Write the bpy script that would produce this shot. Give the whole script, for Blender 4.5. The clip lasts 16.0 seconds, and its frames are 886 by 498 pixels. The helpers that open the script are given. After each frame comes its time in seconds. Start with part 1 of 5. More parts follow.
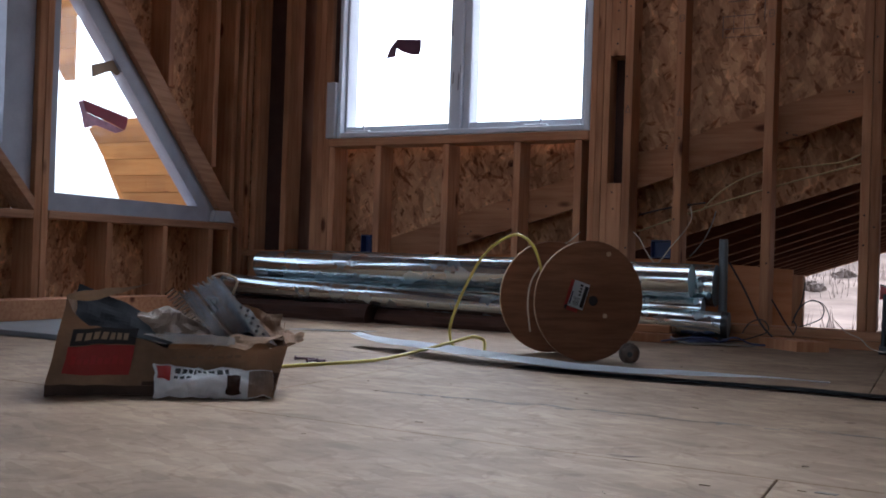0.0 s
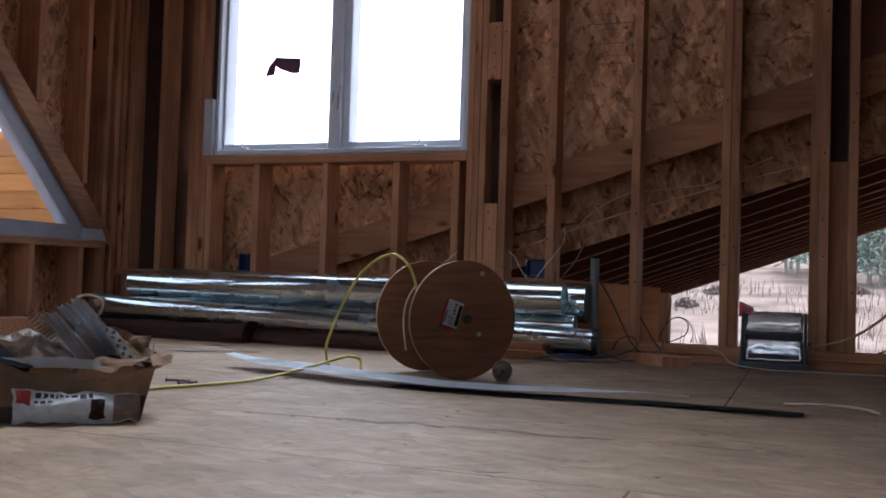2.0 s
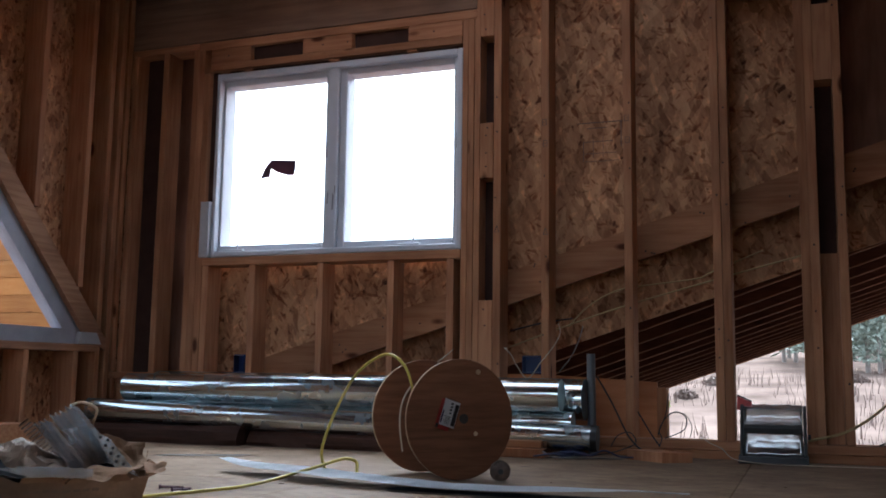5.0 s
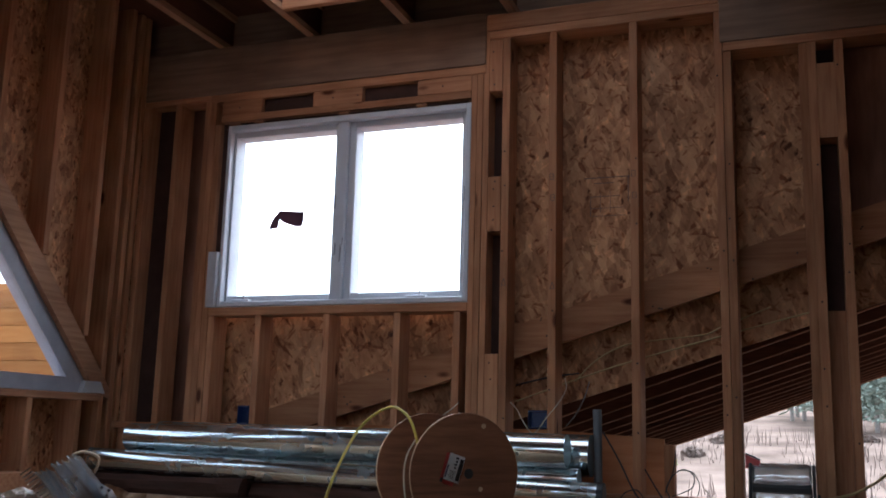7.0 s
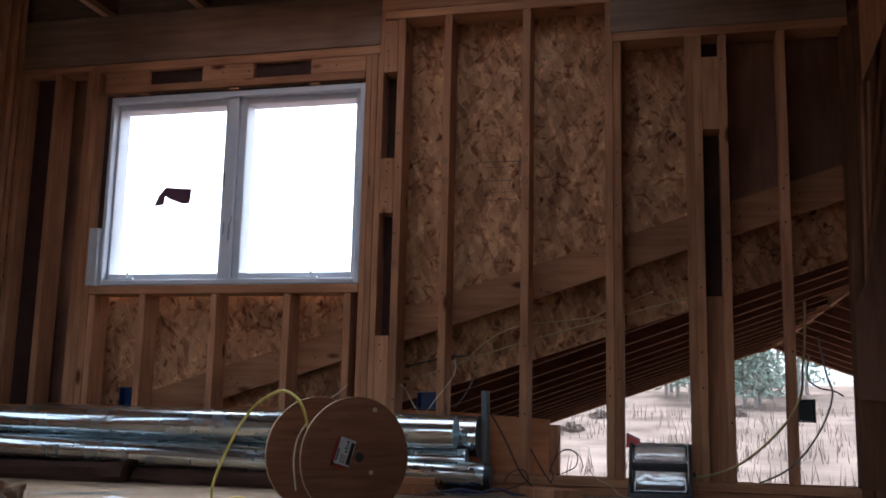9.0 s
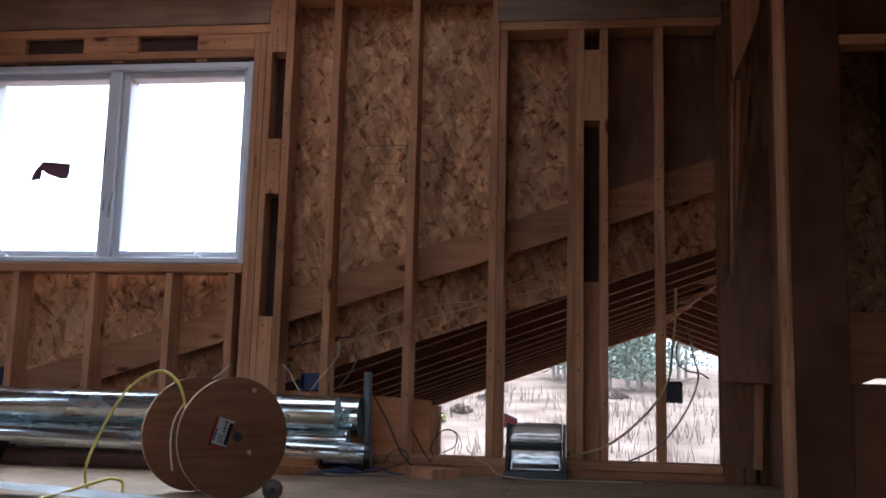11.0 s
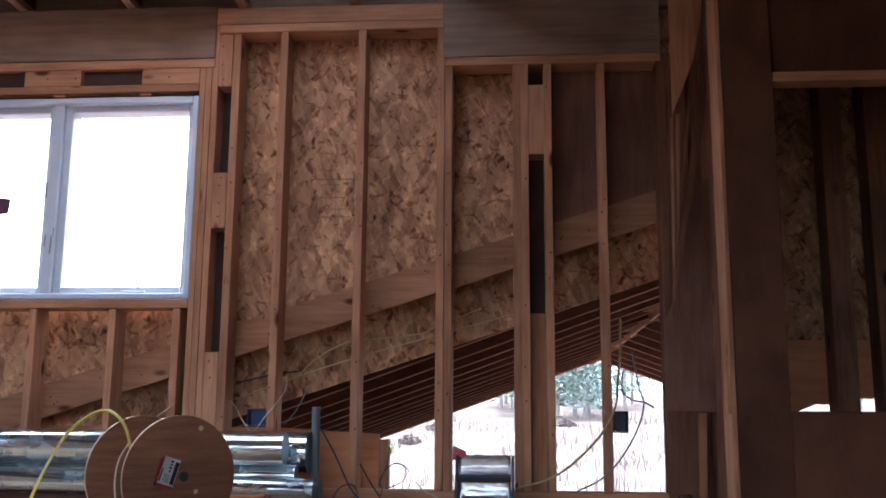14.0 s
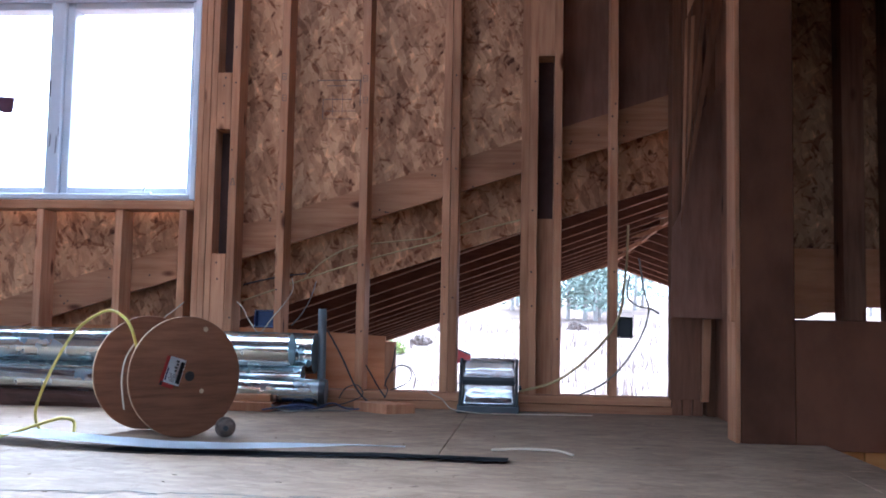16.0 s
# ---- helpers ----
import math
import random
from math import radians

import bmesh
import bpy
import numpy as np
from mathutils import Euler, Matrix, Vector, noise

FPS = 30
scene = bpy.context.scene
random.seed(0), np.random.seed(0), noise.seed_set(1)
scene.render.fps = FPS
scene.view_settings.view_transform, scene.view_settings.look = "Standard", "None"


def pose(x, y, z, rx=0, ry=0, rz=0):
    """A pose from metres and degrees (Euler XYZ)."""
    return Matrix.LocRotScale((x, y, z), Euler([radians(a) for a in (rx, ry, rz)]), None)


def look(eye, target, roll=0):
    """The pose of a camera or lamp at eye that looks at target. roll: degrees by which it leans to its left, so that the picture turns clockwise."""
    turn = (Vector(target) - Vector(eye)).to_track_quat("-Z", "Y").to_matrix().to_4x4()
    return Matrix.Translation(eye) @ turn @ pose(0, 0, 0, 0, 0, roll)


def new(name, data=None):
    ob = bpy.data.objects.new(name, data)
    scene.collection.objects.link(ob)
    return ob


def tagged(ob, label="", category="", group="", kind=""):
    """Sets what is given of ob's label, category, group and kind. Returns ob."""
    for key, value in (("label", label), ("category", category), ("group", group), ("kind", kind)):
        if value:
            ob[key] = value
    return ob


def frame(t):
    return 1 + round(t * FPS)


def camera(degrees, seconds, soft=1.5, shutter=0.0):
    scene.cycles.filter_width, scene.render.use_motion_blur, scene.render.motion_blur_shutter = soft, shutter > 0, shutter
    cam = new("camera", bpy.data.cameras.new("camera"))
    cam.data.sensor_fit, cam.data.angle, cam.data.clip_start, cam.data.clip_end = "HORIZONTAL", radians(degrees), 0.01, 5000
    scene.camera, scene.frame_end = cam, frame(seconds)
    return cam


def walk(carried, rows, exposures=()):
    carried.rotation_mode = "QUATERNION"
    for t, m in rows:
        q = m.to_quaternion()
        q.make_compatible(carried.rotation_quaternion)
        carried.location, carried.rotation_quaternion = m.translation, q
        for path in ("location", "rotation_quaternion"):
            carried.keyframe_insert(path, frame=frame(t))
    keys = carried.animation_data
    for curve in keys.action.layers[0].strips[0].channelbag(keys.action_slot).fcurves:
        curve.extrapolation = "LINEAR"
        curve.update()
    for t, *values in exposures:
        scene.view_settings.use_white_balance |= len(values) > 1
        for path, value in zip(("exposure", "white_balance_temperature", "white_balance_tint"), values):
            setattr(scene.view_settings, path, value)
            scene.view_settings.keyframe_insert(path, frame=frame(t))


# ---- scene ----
cam = camera(49.4, 16.0, soft=1.8)
PATH = [
    (0, (-0.09, 1.102, 0.335), (-1.011, 2.878, 0.354), 1.9),
    (0.5, (-0.082, 1.109, 0.345), (-0.952, 2.91, 0.369), 2.0),
    (1, (-0.069, 1.102, 0.345), (-0.889, 2.926, 0.374), 2.0),
    (1.5, (-0.058, 1.093, 0.344), (-0.802, 2.949, 0.366), 1.8),
    (2, (-0.047, 1.088, 0.343), (-0.752, 2.958, 0.406), 1.8),
    (2.5, (-0.043, 1.087, 0.343), (-0.727, 2.964, 0.436), 1.7),
    (3, (-0.042, 1.079, 0.341), (-0.71, 2.958, 0.493), 1.4),
    (3.5, (-0.042, 1.071, 0.34), (-0.728, 2.94, 0.531), 1.0),
    (4, (-0.051, 1.069, 0.342), (-0.749, 2.929, 0.57), 0.9),
    (4.5, (-0.049, 1.067, 0.348), (-0.743, 2.926, 0.603), 0.8),
    (5, (-0.037, 1.072, 0.356), (-0.732, 2.929, 0.615), 0.8),
    (5.2, (-0.035, 1.073, 0.356), (-0.736, 2.925, 0.633), 0.9),
    (7.5, (-0.043, 1.071, 0.354), (-0.745, 2.906, 0.724), 1.6),
    (8, (-0.057, 1.069, 0.364), (-0.732, 2.915, 0.733), 1.6),
    (8.5, (-0.058, 1.06, 0.372), (-0.642, 2.943, 0.706), 1.5),
    (9, (-0.059, 1.058, 0.38), (-0.541, 2.971, 0.705), 1.3),
    (9.5, (-0.042, 1.043, 0.379), (-0.456, 2.975, 0.687), 1.3),
    (10, (-0.03, 1.025, 0.376), (-0.392, 2.966, 0.693), 1.7),
    (12.5, (0.009, 1.016, 0.379), (-0.181, 2.991, 0.63), 0.4),
    (13, (0.008, 1.015, 0.383), (-0.191, 2.989, 0.634), 0.8),
    (13.5, (0.003, 0.998, 0.383), (-0.174, 2.969, 0.67), 0.7),
    (14, (-0.01, 0.992, 0.39), (-0.166, 2.954, 0.746), 0.4),
    (14.5, (-0.012, 0.987, 0.397), (-0.169, 2.946, 0.771), 0.6),
    (15, (0.01, 0.999, 0.402), (-0.149, 2.962, 0.749), 0.8),
    (15.5, (0.028, 1.008, 0.402), (-0.134, 2.985, 0.657), 0.9),
    (16, (0.019, 1.021, 0.4), (-0.164, 3.006, 0.556), 1.1),
]
EXPOSURES = [(0.0, 1.86, 5300, 7), (1.5, 1.88, 5300, 7), (3.0, 1.94, 5350, 6), (5.0, 2.02, 5300, 4), (8.0, 2.0, 5350, 4), (10.0, 1.97, 5350, 4), (12.5, 3.05, 5000, 4), (14.0, 3.12, 4900, 4), (16.0, 3.42, 4550, 4)]
walk(cam, [(t, look(eye, target, roll)) for t, eye, target, roll in PATH], EXPOSURES)

# ---- world and light ----
world = bpy.data.worlds.new("overcast_sky")
scene.world = world
world.use_nodes = True
wn, wl = world.node_tree.nodes, world.node_tree.links
sky = wn.new("ShaderNodeTexSky")
sky.sky_type = 'NISHITA'
sky.sun_disc = False
sky.sun_elevation, sky.sun_rotation = radians(52), radians(-14)
sky.air_density, sky.dust_density, sky.ozone_density = 1.0, 6.0, 1.0
cloud = wn.new("ShaderNodeHueSaturation")
cloud.inputs["Saturation"].default_value = 0.15
cloud.inputs["Value"].default_value = 1.25
wl.new(sky.outputs[0], cloud.inputs["Color"])
wl.new(cloud.outputs[0], wn["Background"].inputs[0])
wn["Background"].inputs[1].default_value = 0.15
sun = new("sun", bpy.data.lights.new("sun", 'SUN'))
sun.data.energy, sun.data.angle, sun.data.color = 0.22, radians(40), (1.0, 0.96, 0.9)
sun.matrix_world = look((0, 0, 20), (2.4, -9.7, 7.2))


# ---- materials ----
def mat(name):
    m = bpy.data.materials.new(name)
    m.use_nodes = True
    return m, m.node_tree.nodes, m.node_tree.links, m.node_tree.nodes["Principled BSDF"]


def ramp(nodes, stops):
    r = nodes.new("ShaderNodeValToRGB")
    while len(r.color_ramp.elements) < len(stops):
        r.color_ramp.elements.new(0.5)
    for e, (p, c) in zip(r.color_ramp.elements, stops):
        e.position, e.color = p, (*c, 1)
    return r


def tex_noise(nodes, links, vec, scale, detail=4.0, rough=0.55):
    n = nodes.new("ShaderNodeTexNoise")
    n.inputs["Scale"].default_value = scale
    n.inputs["Detail"].default_value = detail
    n.inputs["Roughness"].default_value = rough
    links.new(vec, n.inputs["Vector"])
    return n


def mapping(nodes, links, src, scale, loc=(0, 0, 0)):
    m = nodes.new("ShaderNodeMapping")
    m.inputs["Scale"].default_value = scale
    m.inputs["Location"].default_value = loc
    links.new(src, m.inputs["Vector"])
    return m.outputs[0]


def mix(nodes, links, fac, a, b, kind='MIX'):
    m = nodes.new("ShaderNodeMix")
    m.data_type, m.blend_type = 'RGBA', kind
    for sock, v in ((m.inputs[0], fac), (m.inputs[6], a), (m.inputs[7], b)):
        if isinstance(v, (int, float)):
            sock.default_value = v
        elif isinstance(v, tuple):
            sock.default_value = (*v, 1)
        else:
            links.new(v, sock)
    return m.outputs[2]


def bump(nodes, links, height, bsdf, strength, dist):
    b = nodes.new("ShaderNodeBump")
    b.inputs["Strength"].default_value = strength
    b.inputs["Distance"].default_value = dist
    links.new(height, b.inputs["Height"])
    links.new(b.outputs[0], bsdf.inputs["Normal"])


def wood(name, light, dark, grain=(30, 30, 2.0), rough=0.75, knots=True, vary=0.25):
    """Sawn lumber with its grain along the axis that has the small scale."""
    m, n, l, p = mat(name)
    tc = n.new("ShaderNodeTexCoord").outputs["Object"]
    info = n.new("ShaderNodeObjectInfo")
    shift = n.new("ShaderNodeVectorMath")
    shift.operation = 'MULTIPLY_ADD'
    shift.inputs[1].default_value = (7, 5, 11)
    l.new(info.outputs["Random"], shift.inputs[0])
    l.new(tc, shift.inputs[2])
    v = mapping(n, l, shift.outputs[0], grain)
    g = tex_noise(n, l, v, 1.6, 5, 0.6)
    c = ramp(n, [(0.32, dark), (0.6, light)])
    l.new(g.outputs[0], c.inputs[0])
    col = c.outputs[0]
    blotch = tex_noise(n, l, shift.outputs[0], 2.3, 2)
    br = ramp(n, [(0.35, (0.72, 0.68, 0.66)), (0.65, (1.05, 1.03, 1.0))])
    l.new(blotch.outputs[0], br.inputs[0])
    col = mix(n, l, 1.0, col, br.outputs[0], 'MULTIPLY')
    vr = ramp(n, [(0.0, (1 - vary, 1 - vary * 1.1, 1 - vary * 1.25)), (1.0, (1.0, 1.0, 1.0))])
    l.new(info.outputs["Random"], vr.inputs[0])
    col = mix(n, l, 1.0, col, vr.outputs[0], 'MULTIPLY')
    if knots:
        kv = mapping(n, l, shift.outputs[0], tuple(6.0 if s > 8 else 2.4 for s in grain))
        vo = n.new("ShaderNodeTexVoronoi")
        vo.inputs["Scale"].default_value = 1.0
        l.new(kv, vo.inputs["Vector"])
        kr = ramp(n, [(0.06, (0.22, 0.12, 0.08)), (0.13, (1, 1, 1))])
        l.new(vo.outputs["Distance"], kr.inputs[0])
        col = mix(n, l, 1.0, col, kr.outputs[0], 'MULTIPLY')
    l.new(col, p.inputs["Base Color"])
    p.inputs["Roughness"].default_value = rough
    p.inputs["Specular IOR Level"].default_value = 0.25
    bump(n, l, g.outputs[0], p, 0.25, 0.002)
    return m


def strands(n, l, tc, scale, turn, seed):
    """One layer of pressed flakes lying at an angle."""
    m_ = n.new("ShaderNodeMapping")
    m_.inputs["Rotation"].default_value = turn
    m_.inputs["Location"].default_value = (seed, seed * 1.7, seed * 0.6)
    l.new(tc, m_.inputs["Vector"])
    v = mapping(n, l, m_.outputs[0], scale)
    wob = tex_noise(n, l, v, 0.8, 2)
    vec = n.new("ShaderNodeVectorMath")
    vec.operation = 'MULTIPLY_ADD'
    vec.inputs[1].default_value = (0.9, 0.9, 0.9)
    l.new(wob.outputs["Color"], vec.inputs[0])
    l.new(v, vec.inputs[2])
    vo = n.new("ShaderNodeTexVoronoi")
    vo.inputs["Scale"].default_value = 1.0
    l.new(vec.outputs[0], vo.inputs["Vector"])
    sep = n.new("ShaderNodeSeparateColor")
    l.new(vo.outputs["Color"], sep.inputs[0])
    return sep.outputs[0], v


def osb(name, tint=(1, 1, 1), flat=False, colors=((0.28, 0.13, 0.062), (0.52, 0.27, 0.137), (0.71, 0.42, 0.23)), chips=0.33):
    """Strand board: pressed flakes lying every way, with dark chips between them."""
    m, n, l, p = mat(name)
    tc = n.new("ShaderNodeTexCoord").outputs["Object"]
    sc = (12, 34, 34) if flat else (34, 34, 12)
    swirl = tex_noise(n, l, tc, 5.0, 2)
    vec = n.new("ShaderNodeVectorMath")
    vec.operation = 'MULTIPLY_ADD'
    vec.inputs[1].default_value = (0.03, 0.03, 0.03)
    l.new(swirl.outputs["Color"], vec.inputs[0])
    l.new(tc, vec.inputs[2])
    warped = vec.outputs[0]
    t1, t2 = ((0, 0, 0.3), (0, 0, -0.5)) if flat else ((0.1, 0.35, 0.1), (0.05, -0.5, 0.0))
    f1, v1 = strands(n, l, warped, sc, t1, 0.0)
    f2, v2 = strands(n, l, warped, tuple(x * 0.6 for x in sc), t2, 4.0)
    grain = tex_noise(n, l, mapping(n, l, v1, (1.0, 1.0, 1.0)), 1.1, 6, 0.7)
    blend = n.new("ShaderNodeMath")
    blend.operation = 'MULTIPLY_ADD'
    l.new(f1, blend.inputs[0])
    blend.inputs[1].default_value = 0.3
    b2 = n.new("ShaderNodeMath")
    b2.operation = 'MULTIPLY_ADD'
    l.new(f2, b2.inputs[0])
    b2.inputs[1].default_value = 0.22
    b3 = n.new("ShaderNodeMath")
    b3.operation = 'MULTIPLY'
    b3.inputs[1].default_value = 0.5
    l.new(grain.outputs[0], b3.inputs[0])
    l.new(b3.outputs[0], b2.inputs[2])
    l.new(b2.outputs[0], blend.inputs[2])
    c = ramp(n, [(0.28, colors[0]), (0.5, colors[1]), (0.74, colors[2])])
    l.new(blend.outputs[0], c.inputs[0])
    big = tex_noise(n, l, mapping(n, l, tc, (2.6, 2.6, 1.8)), 1.4, 6, 0.65)
    br = ramp(n, [(0.34, (0.72, 0.68, 0.65)), (0.66, (1.1, 1.09, 1.07))])
    l.new(big.outputs[0], br.inputs[0])
    col = mix(n, l, 1.0, c.outputs[0], br.outputs[0], 'MULTIPLY')
    chip = tex_noise(n, l, mapping(n, l, v2, (0.9, 0.9, 1.7), (3, 1, 7)), 1.0, 3, 0.5)
    cr = ramp(n, [(chips - 0.04, (0.26, 0.17, 0.12)), (chips + 0.02, (1, 1, 1))])
    l.new(chip.outputs[0], cr.inputs[0])
    col = mix(n, l, 1.0, col, cr.outputs[0], 'MULTIPLY')
    # long dark and pale flakes lying every way
    for turn, seed, lo, shade in (((0.3, 0.5, 0.2), 2.0, 0.32, (0.5, 0.36, 0.27)), ((-0.2, -0.8, 0.1), 9.0, 0.32, (0.56, 0.42, 0.33)), ((0.1, 1.4, 0.3), 15.0, 0.31, (0.58, 0.45, 0.36)), ((0.2, 0.1, 0.4), 21.0, 0.335, (1.3, 1.28, 1.25)), ((0.0, -1.1, 0.2), 27.0, 0.33, (1.25, 1.24, 1.22))):
        if flat:
            turn, shade = (0, 0, turn[1]), tuple(1 + (x - 1) * 0.3 for x in shade)
        rot = n.new("ShaderNodeMapping")
        rot.inputs["Rotation"].default_value = turn
        rot.inputs["Location"].default_value = (seed, seed * 0.7, seed * 1.3)
        l.new(warped, rot.inputs["Vector"])
        st = tex_noise(n, l, mapping(n, l, rot.outputs[0], (10, 30, 30) if flat else (30, 30, 10)), 1.0, 2.5, 0.55)
        sr = ramp(n, [(lo, shade), (lo + 0.06, (1, 1, 1))])
        l.new(st.outputs[0], sr.inputs[0])
        col = mix(n, l, 1.0, col, sr.outputs[0], 'MULTIPLY')
    col = mix(n, l, 1.0, col, tint, 'MULTIPLY')
    l.new(col, p.inputs["Base Color"])
    p.inputs["Roughness"].default_value = 0.7
    p.inputs["Specular IOR Level"].default_value = 0.3
    bump(n, l, blend.outputs[0], p, 0.35, 0.002)
    return m


def plain(name, color, rough=0.6, metal=0.0, amount=0.25, scale=8.0, bumpy=0.15):
    """A painted or moulded surface with blotches and fine speckle."""
    m, n, l, p = mat(name)
    tc = n.new("ShaderNodeTexCoord").outputs["Object"]
    a = tex_noise(n, l, tc, scale, 4)
    r = ramp(n, [(0.3, tuple(x * (1 - amount) for x in color)), (0.7, tuple(min(1, x * (1 + amount * 0.4)) for x in color))])
    l.new(a.outputs[0], r.inputs[0])
    b = tex_noise(n, l, tc, scale * 12, 2)
    col = mix(n, l, amount * 0.4, r.outputs[0], b.outputs[0], 'OVERLAY')
    l.new(col, p.inputs["Base Color"])
    p.inputs["Roughness"].default_value = rough
    p.inputs["Metallic"].default_value = metal
    if bumpy:
        bump(n, l, b.outputs[0], p, bumpy, 0.001)
    return m


def metal(name, color, rough, stretch=(4, 40, 40), bumpy=0.04):
    m, n, l, p = mat(name)
    tc = n.new("ShaderNodeTexCoord").outputs["Object"]
    a = tex_noise(n, l, tc, 9.0, 3)
    r = ramp(n, [(0.3, tuple(x * 0.75 for x in color)), (0.7, color)])
    l.new(a.outputs[0], r.inputs[0])
    l.new(r.outputs[0], p.inputs["Base Color"])
    p.inputs["Metallic"].default_value = 1.0
    rr = n.new("ShaderNodeMapRange")
    rr.inputs[3].default_value, rr.inputs[4].default_value = rough * 0.7, rough * 1.5
    l.new(a.outputs[0], rr.inputs[0])
    l.new(rr.outputs[0], p.inputs["Roughness"])
    v = mapping(n, l, tc, stretch)
    b = tex_noise(n, l, v, 1.0, 2)
    bump(n, l, b.outputs[0], p, bumpy, 0.003)
    return m


def glass_mat():
    m, n, l, p = mat("window_glass")
    n.remove(p)
    tr = n.new("ShaderNodeBsdfTransparent")
    gl = n.new("ShaderNodeBsdfGlossy")
    gl.inputs["Roughness"].default_value = 0.02
    fr = n.new("ShaderNodeLayerWeight")
    fr.inputs[0].default_value = 0.5
    pw = n.new("ShaderNodeMath")
    pw.operation = 'POWER'
    pw.inputs[1].default_value = 4.0
    l.new(fr.outputs["Facing"], pw.inputs[0])
    mu = n.new("ShaderNodeMath")
    mu.operation = 'MULTIPLY_ADD'
    mu.inputs[1].default_value, mu.inputs[2].default_value = 0.5, 0.03
    l.new(pw.outputs[0], mu.inputs[0])
    mx = n.new("ShaderNodeMixShader")
    l.new(mu.outputs[0], mx.inputs[0])
    l.new(tr.outputs[0], mx.inputs[1])
    l.new(gl.outputs[0], mx.inputs[2])
    l.new(mx.outputs[0], n["Material Output"].inputs[0])
    return m


FIR_L, FIR_D = (0.585, 0.307, 0.168), (0.44, 0.203, 0.105)
M_STUD = wood("stud_lumber", FIR_L, FIR_D, (34, 34, 2.2))
M_PLATE = wood("plate_lumber", FIR_L, FIR_D, (2.2, 34, 34))
M_LONG = wood("joist_lumber", (0.48, 0.27, 0.16), (0.34, 0.175, 0.10), (34, 2.2, 34))
M_LVL = wood("laminated_beam", (0.36, 0.25, 0.185), (0.26, 0.175, 0.13), (1.6, 24, 24), knots=False)
# roof wood darkened in colour for the shade under the decks
M_SHADE = wood("shade_dark_roof_wood", (0.15, 0.058, 0.032), (0.10, 0.036, 0.02), (3, 1.0, 20), knots=False)
M_RED = wood("lit_rafter_edge", (0.50, 0.25, 0.14), (0.40, 0.18, 0.095), (2.2, 30, 30), knots=False)
M_PINE = wood("knotty_pine_boards", (0.55, 0.28, 0.09), (0.45, 0.2, 0.055), (1.4, 20, 20))
M_OSB = osb("strand_board")
# orange raised in colour to make up for weak light on these panels
M_BRIGHTPLY = wood("orange_plywood", (0.80, 0.37, 0.18), (0.68, 0.28, 0.12), (3, 20, 20), knots=False)
M_PLY = wood("plywood", (0.5, 0.29, 0.17), (0.38, 0.2, 0.11), (3, 20, 20), knots=False)
M_VINYL = plain("white_vinyl", (0.60, 0.62, 0.68), 0.4, amount=0.08, bumpy=0.03)
# frame vinyl greyed in colour for the shade on the left windows
M_SHADEFR = plain("shaded_vinyl_frame", (0.36, 0.365, 0.42), 0.45, amount=0.15, bumpy=0.05)
M_FOIL = plain("flashing_tape", (0.50, 0.51, 0.55), 0.45, amount=0.2)
M_BLACK = plain("black_plastic", (0.02, 0.02, 0.022), 0.45)
M_BLUE = plain("blue_plastic", (0.012, 0.032, 0.12), 0.4, amount=0.15)
# dark colour for sheets that stand for shade in slots and gaps
M_DARK = plain("recess_shade", (0.075, 0.043, 0.036), 0.9)
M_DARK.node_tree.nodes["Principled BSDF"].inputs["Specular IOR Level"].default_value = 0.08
# darker copy of the stud lumber, the dim right side put into its colour
M_DIMSTUD = wood("dim_stud_lumber", (0.30, 0.145, 0.085), (0.2, 0.09, 0.05), (26, 26, 2.2))
M_DARKPLY = wood("dark_wall_plywood", (0.30, 0.155, 0.105), (0.21, 0.10, 0.065), (14, 14, 2.0), knots=False)
M_GLASS = glass_mat()
M_ZINC = metal("galvanised_steel", (0.68, 0.77, 0.80), 0.3, bumpy=0.002)
zn, zl = M_ZINC.node_tree.nodes, M_ZINC.node_tree.links
zg = zn.new("ShaderNodeBsdfGlossy")
zg.inputs["Roughness"].default_value, zg.inputs["Color"].default_value = 0.06, (0.74, 0.82, 0.85, 1)
zm = zn.new("ShaderNodeMixShader")
zm.inputs[0].default_value = 0.72
zl.new(zn["Principled BSDF"].outputs[0], zm.inputs[1])
zl.new(zg.outputs[0], zm.inputs[2])
zl.new(zm.outputs[0], zn["Material Output"].inputs[0])
M_ENDZ = metal("dull_zinc_plate", (0.34, 0.46, 0.50), 0.35)
M_BRNPLY = wood("dark_brown_plywood", (0.14, 0.056, 0.029), (0.095, 0.036, 0.018), (4, 18, 2.2), knots=False)


M_FLOOR = osb("dusty_subfloor", flat=True, colors=((0.22, 0.148, 0.096), (0.262, 0.182, 0.12), (0.315, 0.226, 0.153)), chips=0.27)
M_FLOOR.node_tree.nodes["Principled BSDF"].inputs["Roughness"].default_value = 0.6
M_FLOOR.node_tree.nodes["Principled BSDF"].inputs["Specular IOR Level"].default_value = 0.16


# ---- shape helpers ----
def add_box(bm, x0, x1, y0, y1, z0, z1, bevel=0.0):
    r = bmesh.ops.create_cube(bm, size=1.0, matrix=Matrix.Translation(((x0 + x1) / 2, (y0 + y1) / 2, (z0 + z1) / 2))
                              @ Matrix.Diagonal((x1 - x0, y1 - y0, z1 - z0, 1)))
    if bevel:
        es = list({e for v in r["verts"] for e in v.link_edges})
        bmesh.ops.bevel(bm, geom=es, offset=bevel, segments=1, affect='EDGES')
    return r["verts"]


